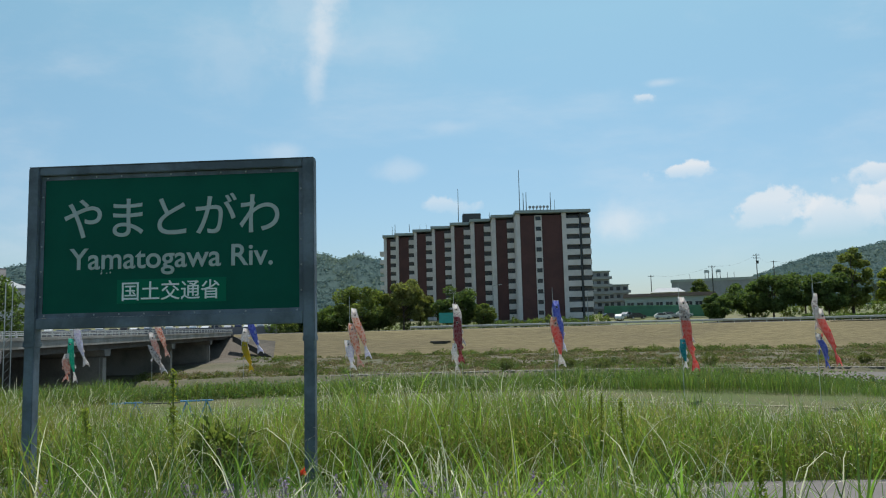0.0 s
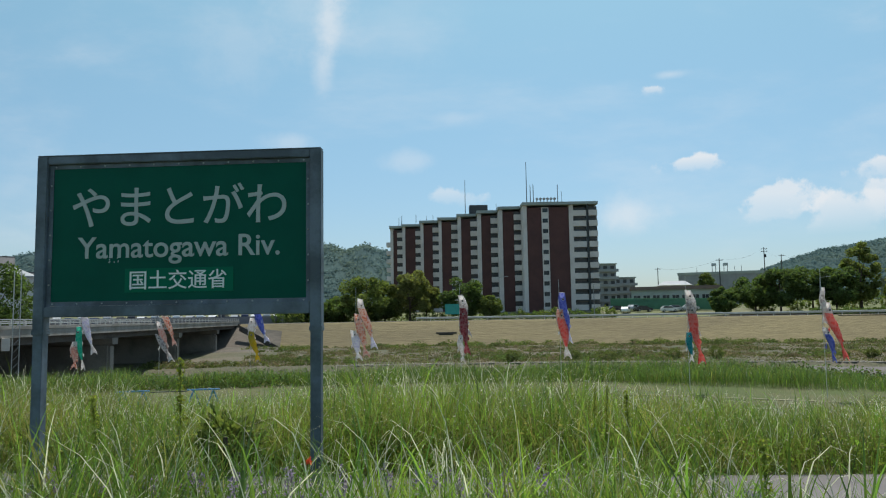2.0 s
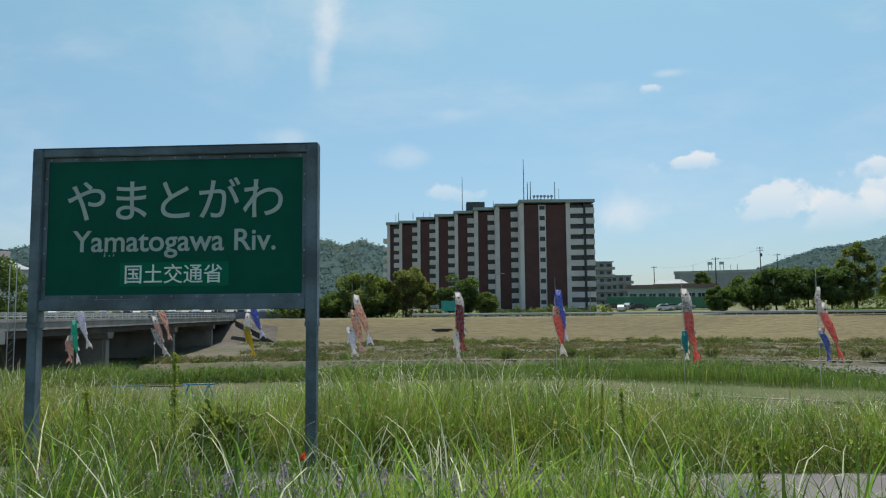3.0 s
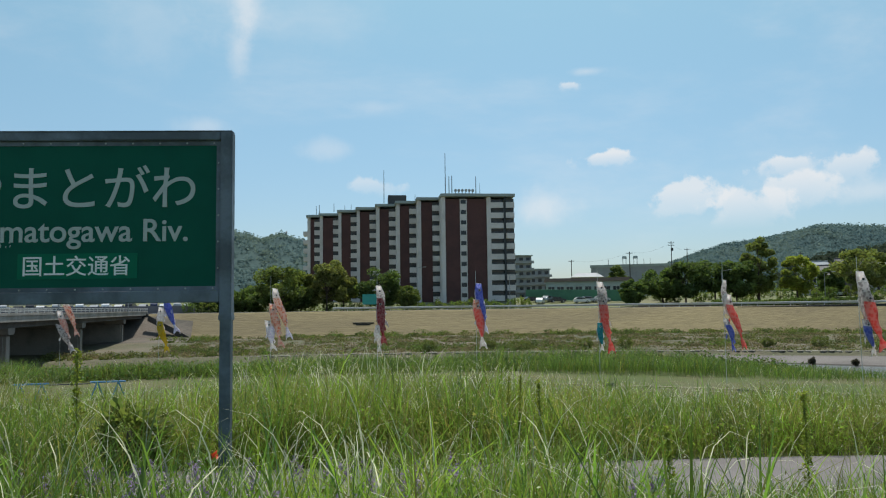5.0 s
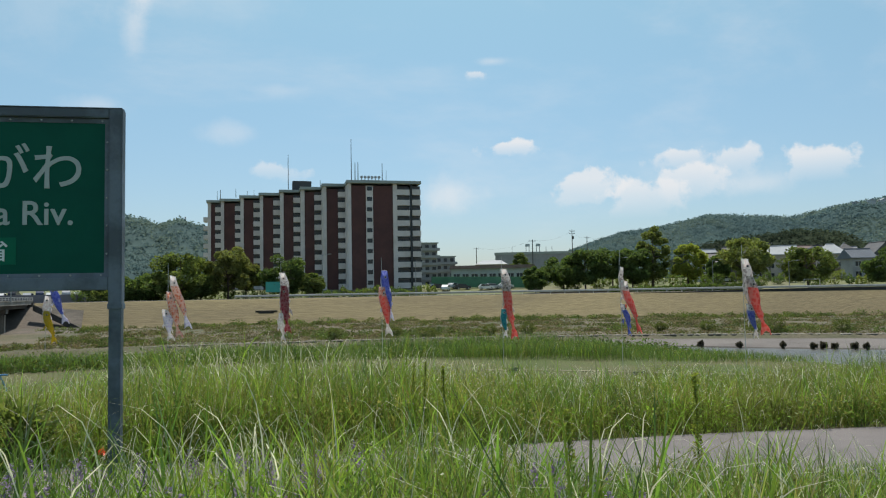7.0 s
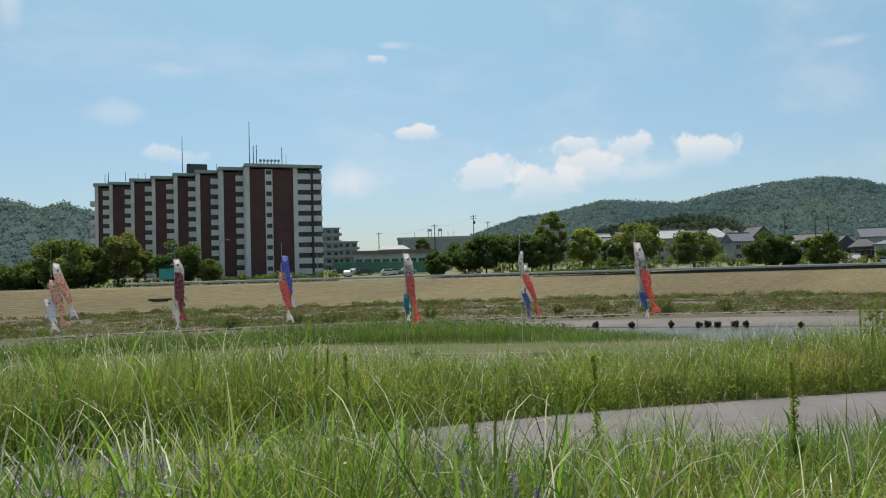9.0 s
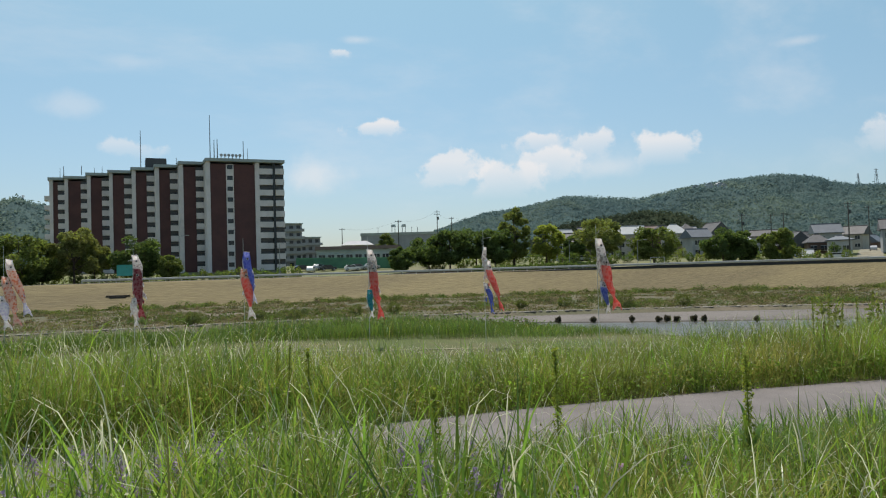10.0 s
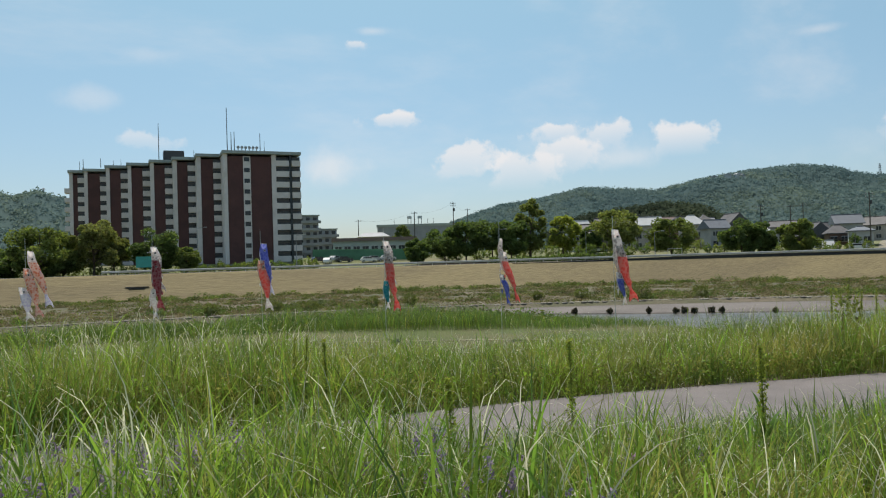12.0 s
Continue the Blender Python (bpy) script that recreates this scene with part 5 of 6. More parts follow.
def make_pylon(a, d, base, top):
    p = at(a, d, base * d)
    h = (top - base) * d
    root = thing("pylon", "distant steel lattice pylon on the wooded ridge", "pylon", Matrix.Translation(p), group="pylons")
    s = Shape()
    for sx in (-1, 1):
        for sy in (-1, 1):
            s.rod((sx * h * 0.1, sy * h * 0.1, -6), (sx * h * 0.015, sy * h * 0.015, h), 0.28, 0.2, 4)
    for k in range(7):
        z, w = h * k / 7, h * 0.1 * (1 - k / 8)
        s.rod((-w, -w, z), (w, -w, z + h / 7), 0.16, n=4).rod((w, -w, z), (-w, -w, z + h / 7), 0.16, n=4)
    part("tower", s, M_POLE, root)
    for k in (0.7, 0.83, 0.95):
        part("crossarm", Shape().rod((-h * 0.16, 0, h * k), (h * 0.16, 0, h * k), 0.25, n=4), M_POLE, root)


for q in ((52.7, 1340, 0.082, 0.0985), (53.75, 1340, 0.080, 0.1025), (-6.0, 890, 0.092, 0.1015)):
    make_pylon(*q)
for i, (a, e) in enumerate(((42.3, 0.0925), (43.2, 0.094), (43.9, 0.0935), (44.1, 0.0915))):
    p = at(a, 1180, (e + 0.004) * 1180)
    root = thing("hill_house", "small white house among trees on the hill", "house", pose(p.x, p.y, p.z - 2.5, 0, 0, -a + 15 * i), group="houses on the hill")
    part("wall", Shape().box(-5, -4, -6, 5, 4, 2.6), W["white"], root)
    part("roof", Shape().prism([(-5.6, 2.6), (5.6, 2.6), (0, 5.0)], -4.5, 4.5), R["pale"], root)


# ---- green board, drain, net fence, park walls and hedges ----
M_TEAL = mat("green-blue painted board", (0.06, 0.36, 0.29), 0.6, 0.1, 1, 10, 0.05)
p = at(0.35, 166)
root = thing("green_notice_board", "green painted board on two posts at the levee edge", "notice board", pose(p.x, p.y, height(p.x, p.y), 0, 0, -2))
part("panel", Shape().box(-1.85, -0.04, 1.4, 1.85, 0.04, 3.6), M_TEAL, root, bevel=0.015)
part("rim", Shape().box(-1.8, -0.07, 3.5, 1.88, 0.07, 3.62).box(-1.88, -0.07, 1.36, 1.88, 0.07, 1.46), M_TEAL, root)
for x in (-1.4, 1.4):
    part("post", Shape().rod((x, 0.09, -0.3), (x, 0.09, 3.5), 0.06, n=8), M_POLE, root)
p = Vector((-0.6, 150.4, 0))
root = thing("drain_outlet", "dark low drain outlet set in the straw-coloured slope", "drain", Matrix.Translation((p.x, p.y, height(p.x, p.y))))
part("slab", Shape().box(-2.1, -0.4, 0.02, 2.1, 0.4, 0.16), M_CONC_DARK, root, bevel=0.06)
part("apron", Shape().box(-1.5, -0.9, -0.3, 1.4, -0.42, -0.06), M_CONC_DARK, root, bevel=0.06)

M_NET = mat("green windbreak net", (0.12, 0.25, 0.215), 0.8, 0.15, 0.6, 12, 0.1, through_light=0.4)
fence = thing("net_fence", "green net fence round the car park", "fence")
pa, pb = at(12.2, 203), at(19.7, 196)
for i in range(12):
    q, q2 = pa.lerp(pb, i / 12), pa.lerp(pb, (i + 1) / 12)
    g, g2 = height(q.x, q.y), height(q2.x, q2.y)
    part("post", Shape().rod((q.x, q.y, g - 0.2), (q.x, q.y, g + 3.2), 0.05, n=6), M_POLE, fence)
    s = Shape().add([(q.x, q.y - 0.07, g + 0.1), (q2.x, q2.y - 0.07, g2 + 0.1), (q2.x, q2.y - 0.07, g2 + 3.0), (q.x, q.y - 0.07, g + 3.0), (q.x, q.y - 0.03, g + 0.1), (q2.x, q2.y - 0.03, g2 + 0.1), (q2.x, q2.y - 0.03, g2 + 3.0), (q.x, q.y - 0.03, g + 3.0)], ((0, 1, 2, 3), (7, 6, 5, 4)))
    part("net_panel", s, M_NET, fence)

M_PARKWALL = mat("brown park wall", (0.15, 0.11, 0.085), 0.9, 0.2, 0.3, 4, 0.2)
for a0, a1, d, h in ((20.5, 26.0, 176, 1.1), (26.6, 30.5, 178, 0.9)):
    s = Shape()
    for i in range(16):
        for dd, z in ((d, -0.3), (d, h), (d + 0.5, h), (d + 0.5, -0.3)):
            q = at(a0 + (a1 - a0) * i / 15, dd)
            s.v.append((q.x, q.y, height(q.x, q.y) + z))
    for i in range(15):
        for k in range(3):
            s.f.append((4 * i + k, 4 * i + k + 1, 4 * i + 5 + k, 4 * i + 4 + k))
            s.s.append(0)
    solid("park_wall", s, M_PARKWALL, "low brown wall along the park edge", "wall", kind="structure")


def make_shrub(a, d, w, h, m_leaf, label, seed, n=420, size=0.2, name="shrub", group="clipped shrubs in the park", long=1.0):
    p = at(a, d)
    rng = np.random.RandomState(seed)
    np.random.seed(seed)
    q = rng.normal(size=(n, 3))
    q /= np.linalg.norm(q, axis=1)[:, None]
    q *= (rng.uniform(0.5, 1.05, n) * (1 + 0.2 * np.sin(5 * q[:, 0] + seed)))[:, None]
    q *= np.array([w * long / 2, w / 2, h / 2])
    q[:, 2] = np.maximum(q[:, 2] + h / 2, 0.02)
    v, f = leaves(q, size, 0.8)
    root = thing(name, label, "shrub", pose(p.x, p.y, height(p.x, p.y) - 0.02, 0, 0, -a), group=group)
    part("foliage", quads("foliage", v, f, m_leaf), None, root)
    part("stem", Shape().rod((0, 0, -0.2), (0, 0, h * 0.6), 0.07, 0.03, 6), M_BARK, root)
    return root


rng = random.Random(21)
for i in range(62):
    a = 21.2 + i * 0.5 + rng.uniform(-0.25, 0.25)
    make_shrub(a, rng.uniform(188, 212), rng.uniform(1.8, 3.2), rng.uniform(2.0, 3.3), rng.choice((M_LEAF_DARK, M_LEAF_MID, M_LEAF_DARK, M_LEAF_LIGHT)), "rounded green shrub on the park grass", 300 + i)
for i in range(16):
    make_shrub(3.0 + i * 0.62, 173 + rng.uniform(-1, 3), rng.uniform(2.0, 3.2), rng.uniform(1.6, 3.0), rng.choice((M_LEAF_DARK, M_LEAF_MID, M_LEAF_DARK)), "dark green hedge shrub before the apartments", 350 + i, group="hedge before the apartments")
for i in range(22):
    make_shrub(-13.0 + i * 0.72, 171 + rng.uniform(-1, 5), rng.uniform(2.6, 4.2), rng.uniform(1.8, 3.4), rng.choice((M_LEAF_DARK, M_LEAF_MID)), "green hedge shrub on the levee crest", 380 + i, group="hedge on the levee crest")

for i in range(20):
    make_shrub(26.0 + i * 0.5, 172 + rng.uniform(-0.5, 1.5), rng.uniform(2.0, 3.0), rng.uniform(1.3, 1.9), M_LEAF_DARK, "dark clipped hedge shrub along the park edge", 420 + i, n=600, group="hedge along the park edge")

# side street climbing away from the levee road
s = Shape()
for i in range(21):
    d = 172 + 9 * i
    for o in (-2.8, 2.8):
        q = at(53.2, d) + Vector((math.cos(radians(53.2)), -math.sin(radians(53.2)), 0)) * o
        s.v.append((q.x, q.y, height(q.x, q.y) + 0.08))
for i in range(20):
    s.f.append((2 * i, 2 * i + 1, 2 * i + 3, 2 * i + 2))
    s.s.append(0)
solid("side_street", s, M_FOOTWAY, "pale narrow street rising between houses", "road", kind="structure")
goal = thing("park_frame", "white metal frame standing on the park grass", "goal frame", pose(at(39.4, 176).x, at(39.4, 176).y, height(at(39.4, 176).x, at(39.4, 176).y), 0, 0, -40))
for x in (-1.5, 1.5):
    part("upright", Shape().rod((x, 0, -0.2), (x, 0, 2.3), 0.06, n=8), M_RAIL, goal)
part("crossbar", Shape().rod((-1.56, 0, 2.3), (1.56, 0, 2.3), 0.06, n=8), M_RAIL, goal)

# mast near the bridge and blue barrier on the lawn
p = at(-30.15, 62)
g = height(p.x, p.y)
root = thing("lattice_mast", "grey steel lattice mast beside the bridge", "mast", pose(p.x, p.y, g, 0, 0, 30))
s = Shape()
for sx in (-0.22, 0.22):
    for sy in (-0.22, 0.22):
        s.rod((sx, sy, -0.3), (sx, sy, 0.062 * 62 + EYE - g), 0.035, n=4)
part("uprights", s, M_RAIL, root)
for k in range(14):
    z = 0.4 + k * 0.55
    part("brace", Shape().rod((-0.22, -0.22, z), (0.22, -0.22, z + 0.5), 0.022, n=4).rod((0.22, -0.22, z), (0.22, 0.22, z + 0.5), 0.022, n=4), M_POLE, root)
part("signal_box", Shape().box(-0.9, -0.3, 5.0, -0.35, 0.1, 5.9), M_WHITE, root, bevel=0.03)

M_BLUE = mat("blue painted tube", (0.08, 0.26, 0.50), 0.5, 0.1, 3, 30, 0.05)
p = at(-20.6, 38)
root = thing("blue_barrier", "low blue tubular barrier on the lawn", "barrier", pose(p.x, p.y, height(p.x, p.y), 0, 0, 8))
for x in (-2.0, -1.1, 1.2, 2.1):
    part("leg", Shape().rod((x - 0.25, -0.3, -0.02), (x, 0, 0.75), 0.035, n=8).rod((x + 0.25, 0.3, -0.02), (x, 0, 0.75), 0.035, n=8), M_BLUE, root)
for x0, x1 in ((-2.3, -0.8), (0.9, 2.4)):
    part("rail", Shape().rod((x0, 0, 0.76), (x1, 0, 0.76), 0.04, n=8), M_BLUE, root)
part("bar", Shape().rod((-0.8, 0, 0.7), (0.9, 0, 0.7), 0.025, n=8), M_DARK, root)


# ---- grass and weeds ----
np.random.seed(7)


def ground_points(n, x0, x1, y_lo, y_hi, keep=None):
    """Random places between two lines beside the footpath (y_lo, y_hi from the footpath's middle)."""
    x = np.random.uniform(x0, x1, n)
    y = np.array([path_mid(a) for a in x]) + np.random.uniform(y_lo, y_hi, n)
    if keep is not None:
        k = keep(x, y)
        x, y = x[k], y[k]
    z = np.array([height(a, b) for a, b in zip(x, y)]) - 0.02
    return np.stack([x, y, z], 1)


def patchy(p, f, seed=0.0):
    return np.array([noise.noise((q[0] * f, q[1] * f, seed)) for q in p])


def stuff(name, me, label, category):
    return thing(name, label, category, kind="stuff", data=me)


def meadow(name, pts, h, width, mats, label, bend=(0.1, 0.7), seg=3, slots=None, hook=(1.2, 3.0)):
    n = len(pts)
    hh = h * np.random.uniform(0.55, 1.15, n)
    return stuff(name, strips(name, pts, np.random.uniform(0, 2 * np.pi, n), hh, width * np.random.uniform(0.6, 1.3, n), np.random.uniform(*bend, n), mats, seg, slots, hook), label, "grass")


GRASSES = [M_BLADE, M_BLADE_OLIVE, M_BLADE_BLUE, M_SEED_GLINT]


def mix(n, weights):
    return np.random.choice(len(weights), n, p=np.array(weights) / sum(weights))


def patches(p, seed, olive=0.12, bluish=0.22):
    """Which grass grows where: lush, olive and bluish patches that run into one another."""
    a = patchy(p, 0.55, seed) + np.random.normal(0, 0.22, len(p))
    b = patchy(p, 0.9, seed + 5) + np.random.normal(0, 0.25, len(p))
    sl = np.where(a > olive, 1, np.where(b > bluish, 2, 0))
    # a few whole blades in the pale head colour stand in for sun glints
    sl[np.random.rand(len(p)) < 0.03] = 3
    return sl


def nodding(n, seg, heads):
    """Green stems whose last pieces are pale heads."""
    sl = np.ones((n, seg), int)
    sl[:, seg - heads:] = 0
    sl[np.random.rand(n) < 0.25] = 1
    return sl


def clumps(c, n, r):
    """Tufts of n blades round each place."""
    p = np.repeat(c, n, 0)
    p[:, :2] += np.random.normal(0, r, (len(p), 2))
    return p


def clear_of_camera(x, y):
    return np.hypot(x - 0.02, y - 0.08) > 1.5


def in_view(x, y):
    return clear_of_camera(x, y) & (np.abs(x) < 1.0 + y * 1.35)


def near_height(p):
    """Knee-high near the camera, lower towards the footpath and downstream."""
    d = p[:, 1] - np.array([path_mid(a) for a in p[:, 0]])
    return np.interp(d, [-6.5, -4.6, -2.1], [0.98, 0.92, 0.72]) * np.interp(p[:, 0], [0.8, 4.0], [1.0, 0.56])


# near meadow, between the camera and the footpath
pts = clumps(ground_points(6800, -7.5, 12.0, -6.6, -2.05, in_view), 14, 0.06)
pts = pts[clear_of_camera(pts[:, 0], pts[:, 1])]
lush = 1 + 0.55 * patchy(pts, 0.8) + 0.3 * patchy(pts, 2.2, 3)
meadow("near_meadow", pts, near_height(pts) * lush, np.interp(pts[:, 0], [1.5, 4.0], [0.0085, 0.0068]), GRASSES, "mixed green meadow grass beside the footpath", (0.3, 2.4), 4, patches(pts, 31, np.interp(pts[:, 0], [1.5, 4.0], [0.25, 0.42]), np.interp(pts[:, 0], [1.5, 4.0], [0.38, -0.1])), (0.9, 3.2))
# low leafy undergrowth
pts = ground_points(120000, -7.5, 12.0, -6.6, -2.0, in_view)
pts[:, 2] += np.random.uniform(0.02, 0.62, len(pts)) * near_height(pts) * (1 + 0.5 * patchy(pts, 1.1, 4))
v, f = leaves(pts, 0.016, 0.6)
stuff("undergrowth", quads("undergrowth", v, f, [M_BLADE, M_REED, M_BLADE_BLUE], np.random.randint(0, 3, len(f))), "low leafy green undergrowth among the meadow grass", "undergrowth")
# broad upright blades in tufts, well apart
pts = ground_points(360, -6.0, 9.0, -6.2, -2.2, lambda x, y: in_view(x, y) & (np.hypot(x, y) > 2.3))
pts = pts[patchy(pts, 0.9, 2) > -0.15]
pts = clumps(pts, 6, 0.035)
pts = pts[np.hypot(pts[:, 0], pts[:, 1]) > 2.0]
meadow("broad_grass", pts, near_height(pts) * 1.25, 0.017, [M_REED, M_BLADE], "tufts of broad upright blades rising above the meadow", (0.1, 1.5), 7, mix(len(pts), (3, 3)), (1.5, 4.0))
# thin stems whose pale heads nod at the top
pts = ground_points(5200, -7.0, 11.0, -6.0, -2.1, lambda x, y: in_view(x, y) & (np.hypot(x, y) > 2.2))
pts = pts[patchy(pts, 0.7, 21) > np.interp(pts[:, 0], [1.5, 4.0], [-0.2, 0.12])]
meadow("seed_heads", pts, near_height(pts) * 1.2 + 0.08, 0.0075, [M_SEED_GLINT, M_BLADE], "pale nodding grass seed heads above the meadow", (0.9, 3.2), 9, nodding(len(pts), 9, 4), (3.0, 7.0))

spikes = ground_points(16000, -7.0, 11.0, -6.2, -2.1, in_view)
spikes[:, 2] += near_height(spikes) * np.random.uniform(0.5, 0.95, len(spikes)) * (1 + 0.4 * patchy(spikes, 0.8))
v, f = leaves(spikes, 0.008, 1.6)
stuff("near_spikelets", quads("near_spikelets", v, f, [M_SEED_GLINT, M_BLADE_OLIVE], np.random.randint(0, 2, len(f))), "loose pale grass spikelets over the near meadow", "grass")

# shorter grass where one stands, round the camera
pts = ground_points(15000, -13, 15, -16, -2.1, lambda x, y: (np.hypot(x, y) > 0.35) & ~((np.abs(x) < 0.9 + y * 1.3) & (y > 1.2)))
meadow("trodden_grass", pts, np.full(len(pts), 0.2), 0.009, GRASSES, "shorter trodden grass on the embankment top", (0.2, 1.2), 3, mix(len(pts), (4, 3, 2, 0.3)))

# belt beyond the footpath
belt_x, belt_h = [-12, -6.5, -4.8, -2.8, -1.2, 0.5, 2, 4, 7, 9, 11.5, 20], [1.2, 1.15, 0.88, 0.92, 1.26, 1.24, 1.14, 0.80, 0.74, 0.80, 0.95, 1.0]
pts = clumps(ground_points(6400, -11, 19, 1.42, 5.2), 12, 0.07)
h = np.interp(pts[:, 0], belt_x, belt_h) * (1 + 0.3 * patchy(pts, 0.7, 8) + 0.2 * patchy(pts, 2.0, 5))
edge = np.clip((pts[:, 1] - np.array([path_mid(a) for a in pts[:, 0]]) - 1.3) / 0.5, 0.35, 1)
meadow("far_side_meadow", pts, h * edge, 0.009, GRASSES, "dense tall grass along the far side of the footpath", (0.3, 2.6), 3, np.where(np.random.rand(len(pts)) < 0.3, 1, patches(pts, 47)), (0.8, 3.0))
spikes = pts[np.random.choice(len(pts), 30000)] + np.random.normal(0, 0.12, (30000, 3)) * (1, 1, 0)
spikes[:, 2] += np.interp(spikes[:, 0], belt_x, belt_h) * np.random.uniform(0.45, 0.98, len(spikes)) * (1 + 0.3 * patchy(spikes, 0.7, 8))
v, f = leaves(spikes, 0.013, 1.6)
stuff("far_side_spikelets", quads("far_side_spikelets", v, f, [M_SEED_GLINT, M_BLADE_OLIVE, M_BLADE], np.random.randint(0, 3, len(f))), "loose grass spikelets over the far side meadow", "grass")
pts = ground_points(46000, -11, 19, 1.32, 3.2)
pts[:, 2] += np.random.uniform(0.02, 0.5, len(pts)) * np.interp(pts[:, 0], belt_x, belt_h) * (1 + 0.7 * patchy(pts, 1.3, 4))
v, f = leaves(pts, 0.026, 0.6)
stuff("herb_layer", quads("herb_layer", v, f, [M_BLADE_OLIVE, M_BLADE], np.random.randint(0, 2, len(f))), "leafy yellow-green herbs along the footpath edge", "undergrowth")
pts = ground_points(16000, -16, 30, 5.0, 14.0)
meadow("slope_grass", pts, np.full(len(pts), 0.5), 0.014, GRASSES, "rough grass on the embankment slope", (0.1, 1.4), 3, mix(len(pts), (3, 4, 2, 0.3)))
pts = ground_points(3600, -11, 19, 1.5, 5.0)
meadow("far_side_heads", pts, np.interp(pts[:, 0], belt_x, belt_h) * 1.22, 0.008, [M_SEED_GLINT, M_BLADE], "pale nodding grass heads above the far side meadow", (0.8, 3.2), 8, nodding(len(pts), 8, 3), (3.0, 7.0))
pts = ground_points(420, -11, 19, 1.6, 5.0)
pts = clumps(pts[patchy(pts, 0.6, 5) > 0.0], 5, 0.05)
meadow("far_side_reeds", pts, np.interp(pts[:, 0], belt_x, belt_h) * 1.25, 0.018, [M_REED, M_BLADE], "broad-bladed tall grass beyond the footpath", (0.1, 1.5), 6, mix(len(pts), (2, 3)), (1.5, 4.0))


def ring_points(n, r0, r1, a0, a1):
    r, a = np.random.uniform(r0, r1, n), np.radians(np.random.uniform(a0, a1, n))
    x, y = r * np.sin(a), BEND + r * np.cos(a)
    return np.stack([x, y, np.array([height(p, q) for p, q in zip(x, y)]) - 0.03], 1)


# river bank grass beyond the lawn, and scrub on the flood plain
pts = ring_points(120000, 79.0, 92.5, -34, 40)
edge = np.hypot(pts[:, 0], pts[:, 1] - BEND)
pts = pts[(edge > 89.0 - 0.45 * np.clip(pts[:, 0], 8, 30) + 1.2 * patchy(pts, 0.12, 3)) & (edge < np.array([bank_top(a) for a in pts[:, 0]]) + 2)]
meadow("bank_grass", pts, 1.1 * (1 + 0.7 * patchy(pts, 0.15, 6) + 0.4 * patchy(pts, 0.5, 9)) * np.interp(pts[:, 0], [18.5, 23.5], [1.0, 0.4]), 0.022, GRASSES, "thick bluish-green grass on the river bank", (0.3, 1.6), 3, mix(len(pts), (1.5, 1.0, 7, 0.15)))


def scrub(name, n, r0, r1, a0, a1, w, h, per, size, mats, label, thin=None):
    c = ring_points(n, r0, r1, a0, a1)
    if thin is not None:
        c = c[patchy(c, 0.07, 12) > thin]
    k = np.random.uniform(0.5, 1.4, len(c))
    q = np.random.normal(size=(len(c), per, 3))
    q /= np.linalg.norm(q, axis=2)[:, :, None]
    q *= np.random.uniform(0.4, 1.05, (len(c), per, 1))
    q *= (k[:, None] * np.array([w, w, h]))[:, None, :]
    q[:, :, 2] = np.abs(q[:, :, 2])
    v, f = leaves((c[:, None, :] + q).reshape(-1, 3), size, 0.7)
    sl = np.repeat(np.random.randint(0, len(mats), len(c)), per)
    stuff(name, quads(name, v, f, mats, sl), label, "scrub")


M_DRYLEAF = leaf("dry scrub", (0.24, 0.20, 0.10), (0.17, 0.15, 0.075), 0.4, 2.0, 0.2)
scrub("flood_plain_scrub", 1500, 137, 185, -9.5, 50, 0.8, 0.5, 60, 0.13, [M_SCRUB, M_DRYLEAF, M_DRYLEAF, M_SCRUB], "low mixed scrub scattered over the flood plain", -0.25)
scrub("flood_plain_bushes", 230, 137, 148, -9, 50, 1.3, 0.75, 110, 0.15, [M_LEAF_DARK, M_SCRUB], "dark low bushes in rows on the flood plain", -0.05)
scrub("levee_foot_bushes", 150, 176, 186, -11, 50, 1.5, 0.8, 110, 0.16, [M_LEAF_DARK, M_SCRUB], "dark low bushes at the foot of the levee", 0.0)
scrub("flood_plain_turf", 9500, 136, 186, -9.5, 50, 0.9, 0.16, 12, 0.14, [M_SCRUB, M_DRYLEAF, M_DRYLEAF], "patchy rough turf on the flood plain")
scrub("bank_herbs", 5200, 85.5, 92, -34, 22, 0.6, 0.75, 12, 0.1, [M_BLADE_BLUE, M_BLADE_BLUE, M_SCRUB], "soft herbs among the bank grass")
scrub("bridge_side_scrub", 420, 137, 171, -16, -9.5, 0.9, 0.6, 60, 0.14, [M_SCRUB, M_SCRUB, M_DRYLEAF], "mixed scrub on the bank beside the bridge", -0.1)
scrub("toe_of_levee_scrub", 500, 178, 186, -12, 50, 1.1, 0.7, 70, 0.15, [M_SCRUB, M_LEAF_MID], "taller scrub at the foot of the levee", -0.1)
rng = random.Random(31)
for i in range(9):
    a = (4.8, 9.5, 12.0, 17.0, 20.0, 30.5, 34.0, 38.5, 43.0)[i]
    q = Vector(on_ring(136.5 + rng.uniform(0, 6), a - 0.3 * a))
    az_, d = math.degrees(math.atan2(q.x, q.y)), math.hypot(q.x, q.y)
    make_shrub(az_, d, rng.uniform(1.8, 3.4), rng.uniform(1.2, 2.2), M_SCRUB, "bushy green shrub on the river bank", 500 + i, n=900, size=0.11, name="bank_shrub", group="shrubs on the river bank")
M_TUFT = leaf("dark reed tuft", (0.15, 0.135, 0.09), (0.10, 0.095, 0.065), 0.3, 3.0, 0.4)
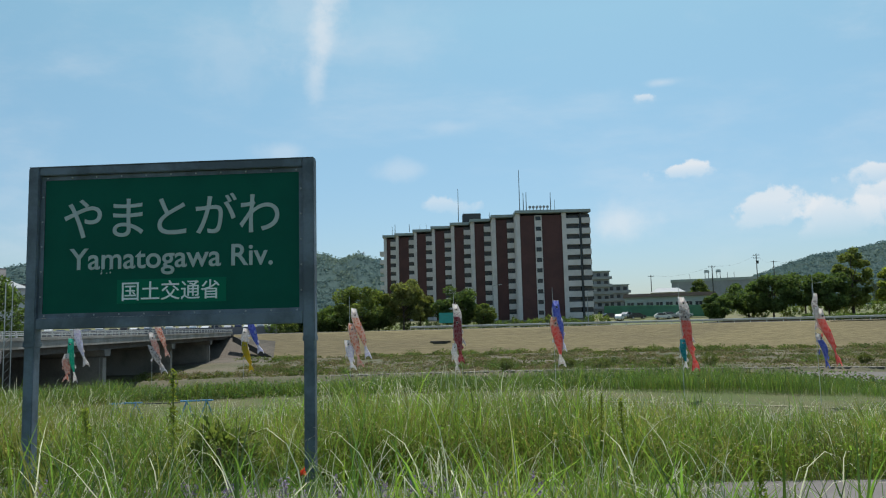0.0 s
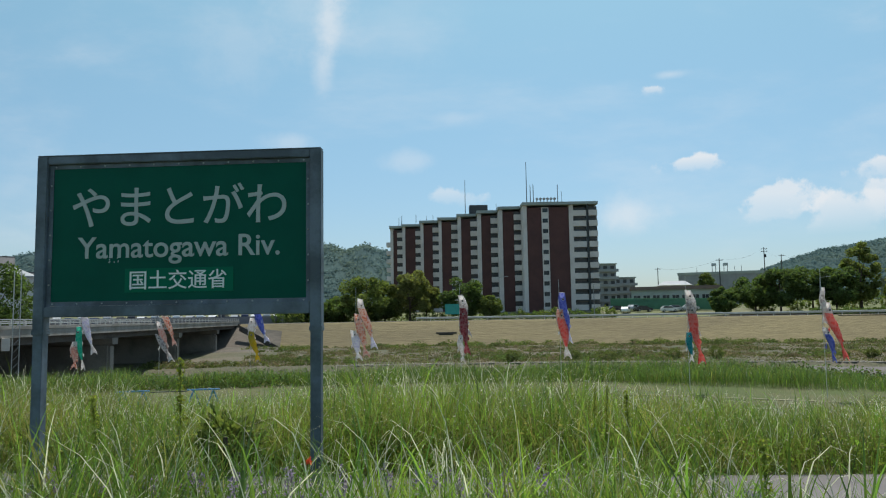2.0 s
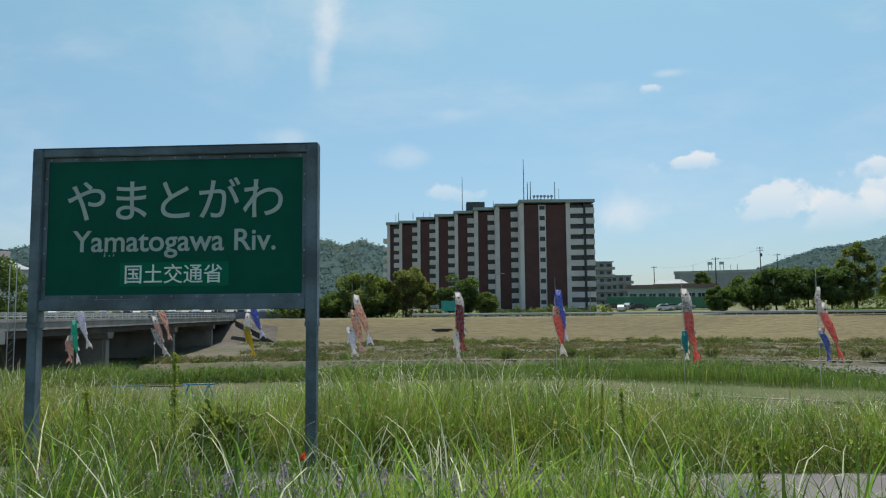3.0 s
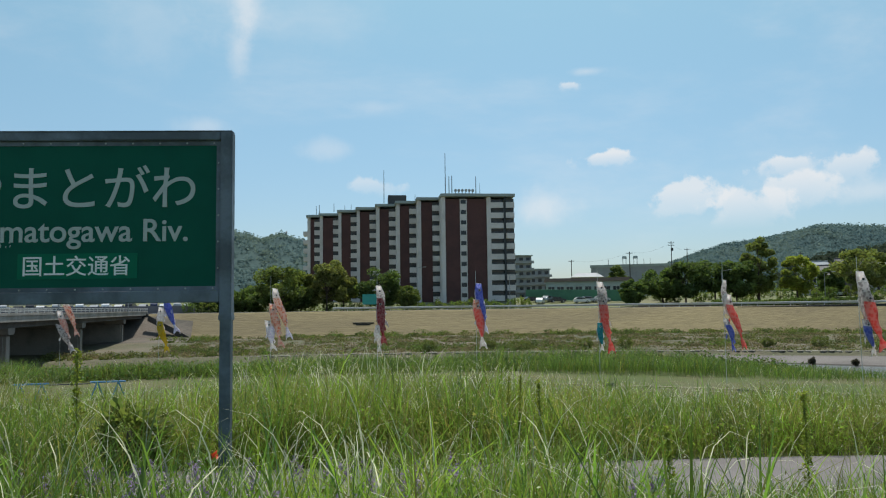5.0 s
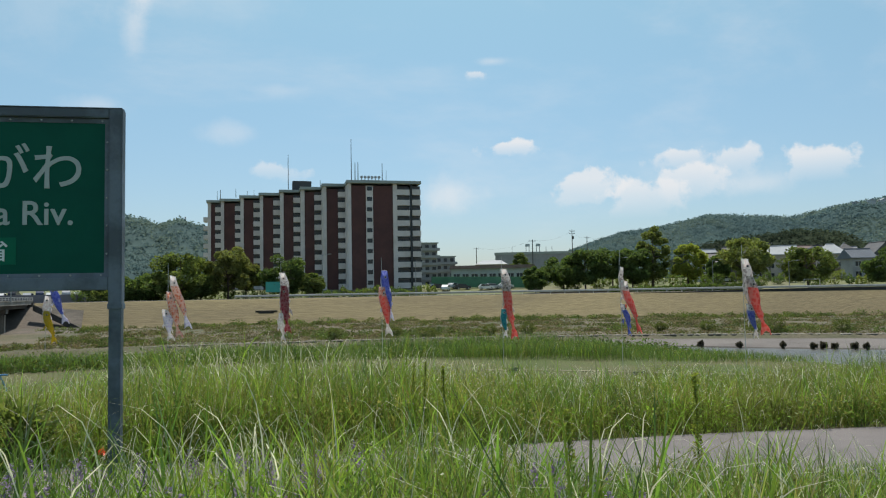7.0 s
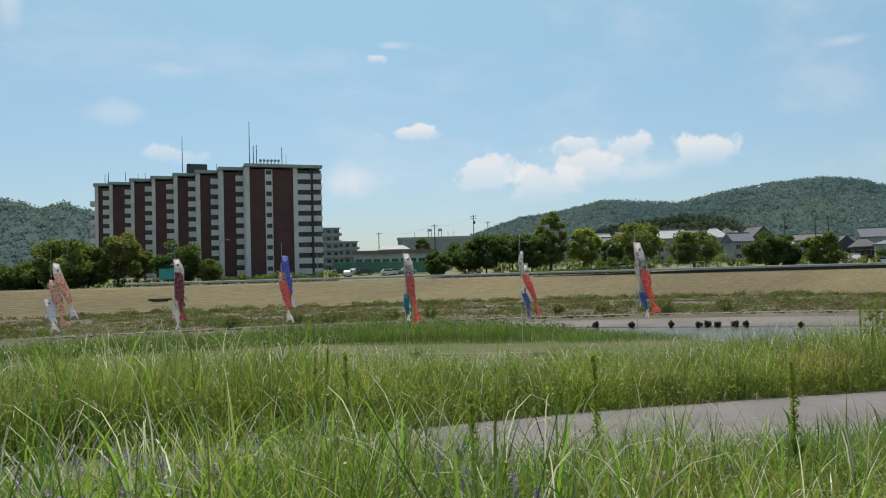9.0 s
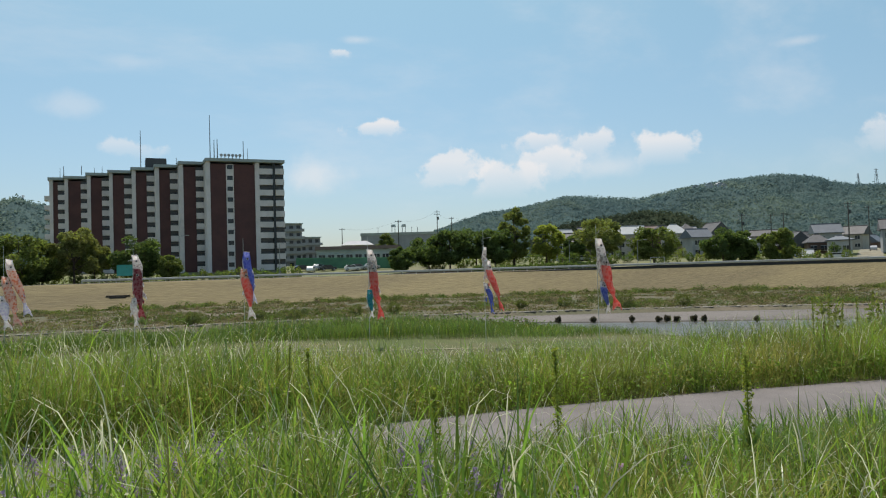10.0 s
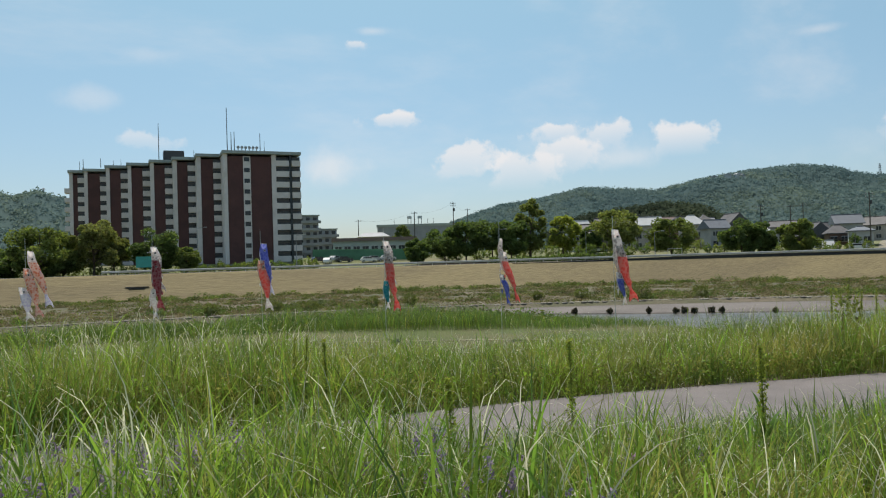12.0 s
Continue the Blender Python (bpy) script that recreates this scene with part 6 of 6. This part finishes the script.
for i, a in enumerate((32.0, 34.6, 37.4, 39.3, 39.9, 40.6, 41.8, 42.5, 46.0)):
    tuft = make_shrub(a, 86.0, rng.uniform(0.55, 0.75), rng.uniform(0.55, 0.7), M_TUFT, "dark tuft of reeds on the silt bar", 540 + i, n=700, size=0.1, name="reed_tuft", group="reed tufts on the silt bar")
    tuft.location.z = EYE - 6.46
# broad-leaved bush by the sign
make_shrub(-16.6, 10.3, 0.6, 0.85, M_LEAF_MID, "dark broad-leaved bush in the tall grass", 600, n=1100, size=0.055, long=1.5, name="meadow_bush", group="")


# dock stalks
def make_dock(a, d, top, seed, m=M_BLADE_OLIVE):
    p = at(a, d)
    g = height(p.x, p.y)
    h = EYE + top * d - g
    rs = np.random.RandomState(seed)
    root = thing("dock_plant", "tall dock stalk thick with yellow-green seeds in the grass", "weed", pose(p.x, p.y, g, rs.uniform(-4, 4), rs.uniform(-4, 4)), group="dock stalks")
    part("stem", Shape().rod((0, 0, -0.05), (0, 0, h * 0.98), 0.008, 0.003, 6), M_LEAF_LIGHT, root)
    n = 620
    z = h * (0.42 + 0.58 * rs.uniform(0, 1, n) ** 0.9)
    r = 0.052 * (1.12 - (z / h)) ** 0.5 * rs.uniform(0.1, 1.0, n) * (1 + 0.3 * np.sin(z * 45))
    t = rs.uniform(0, 2 * np.pi, n)
    np.random.seed(seed)
    v, f = leaves(np.stack([r * np.cos(t), r * np.sin(t), z], 1), 0.011, 1.0)
    part("seed_spike", quads("seed_spike", v, f, m), None, root)
    lf = strips("leaf", np.zeros((9, 3)) + np.array([0, 0, 0.1]) + rs.uniform(0, 0.3, (9, 1)) * np.array([0, 0, 1]), rs.uniform(0, 6.28, 9), np.full(9, 0.32), np.full(9, 0.035), np.full(9, 0.9), M_REED, 5)
    part("leaf_rosette", lf, None, root)


for i, q in enumerate(((13.4, 5.0, -0.098), (31.4, 5.0, -0.108), (-19.6, 4.6, -0.046), (-24.3, 5.0, -0.085), (11.4, 9.9, -0.092), (10.5, 10.0, -0.094), (44.5, 5.0, -0.115), (22.5, 4.6, -0.155), (49.4, 15.6, -0.047), (50.2, 16.0, -0.042), (50.9, 16.2, -0.050), (51.9, 16.4, -0.046), (53.6, 17.0, -0.05))):
    make_dock(*q, 700 + i, M_LEAF_YELLOW)


for i, (a, d, w, h) in enumerate(((50.0, 15.9, 0.36, 1.45), (50.8, 16.4, 0.3, 1.3), (53.0, 17.0, 0.36, 1.35))):
    make_shrub(a, d, w, h, M_LEAF_LIGHT, "leafy weed standing above the grass", 640 + i, n=420, size=0.04, name="tall_weed", group="tall weeds by the footpath")


# vetch and single flowers
def flowers(name, pts, stalk, m, label, petals=32, size=0.0105):
    n = len(pts)
    tip = pts + np.stack([np.random.normal(0, 0.04, n), np.random.normal(0, 0.04, n), stalk], 1)
    u = np.random.uniform(-0.06, 0.035, (n, petals))
    wide = 0.006 + 0.09 * (0.045 - u)[:, :, None]
    c = tip[:, None, :] + np.random.normal(0, 1.0, (n, petals, 3)) * wide * np.array([1, 1, 0.4]) + u[:, :, None] * np.array([0, 0, 1.0])
    v, f = leaves(c.reshape(-1, 3), size, 1.0)
    stuff(name, quads(name, v, f, m), label, "flowers")


pts = ground_points(600, -2.6, 1.5, -6.2, -3.9, lambda x, y: clear_of_camera(x, y) & (np.hypot(x, y) > 1.9))
pts = pts[patchy(pts, 0.9, 14) > -0.15]
flowers("vetch_flowers", pts, near_height(pts) * np.random.uniform(0.6, 0.88, len(pts)), M_VETCH, "violet vetch flowers scattered low in the meadow")
pts = ground_points(28, 1.6, 6.0, -5.6, -3.2, lambda x, y: np.hypot(x, y) > 2.4)
flowers("sparse_vetch", pts, near_height(pts) * np.random.uniform(0.6, 0.85, len(pts)), M_VETCH, "a few violet flowers low in the meadow")
for a, d, e, m, lb, nm in ((35.5, 3.6, -0.255, M_PINK, "pale pink clover head in the grass", "clover_flower"), (-10.6, 3.8, -0.182, M_ORANGE, "single orange-red poppy in the grass", "poppy"), (-7.0, 3.9, -0.235, M_PINK, "pale pink flower head in the grass", "clover_flower")):
    p = at(a, d, e * d)
    g = height(p.x, p.y)
    root = thing(nm, lb, "flower", Matrix.Translation((p.x, p.y, g)))
    h = p.z - g
    part("stem", Shape().rod((0, 0, -0.03), (0, 0, h), 0.003, 0.002, 5), M_BLADE, root)
    c = np.random.normal(0, 0.008, (18, 3)) + np.array([0, 0, h])
    v, f = leaves(c, 0.012, 1.0)
    part("flower_head", quads("flower_head", v, f, m), None, root)
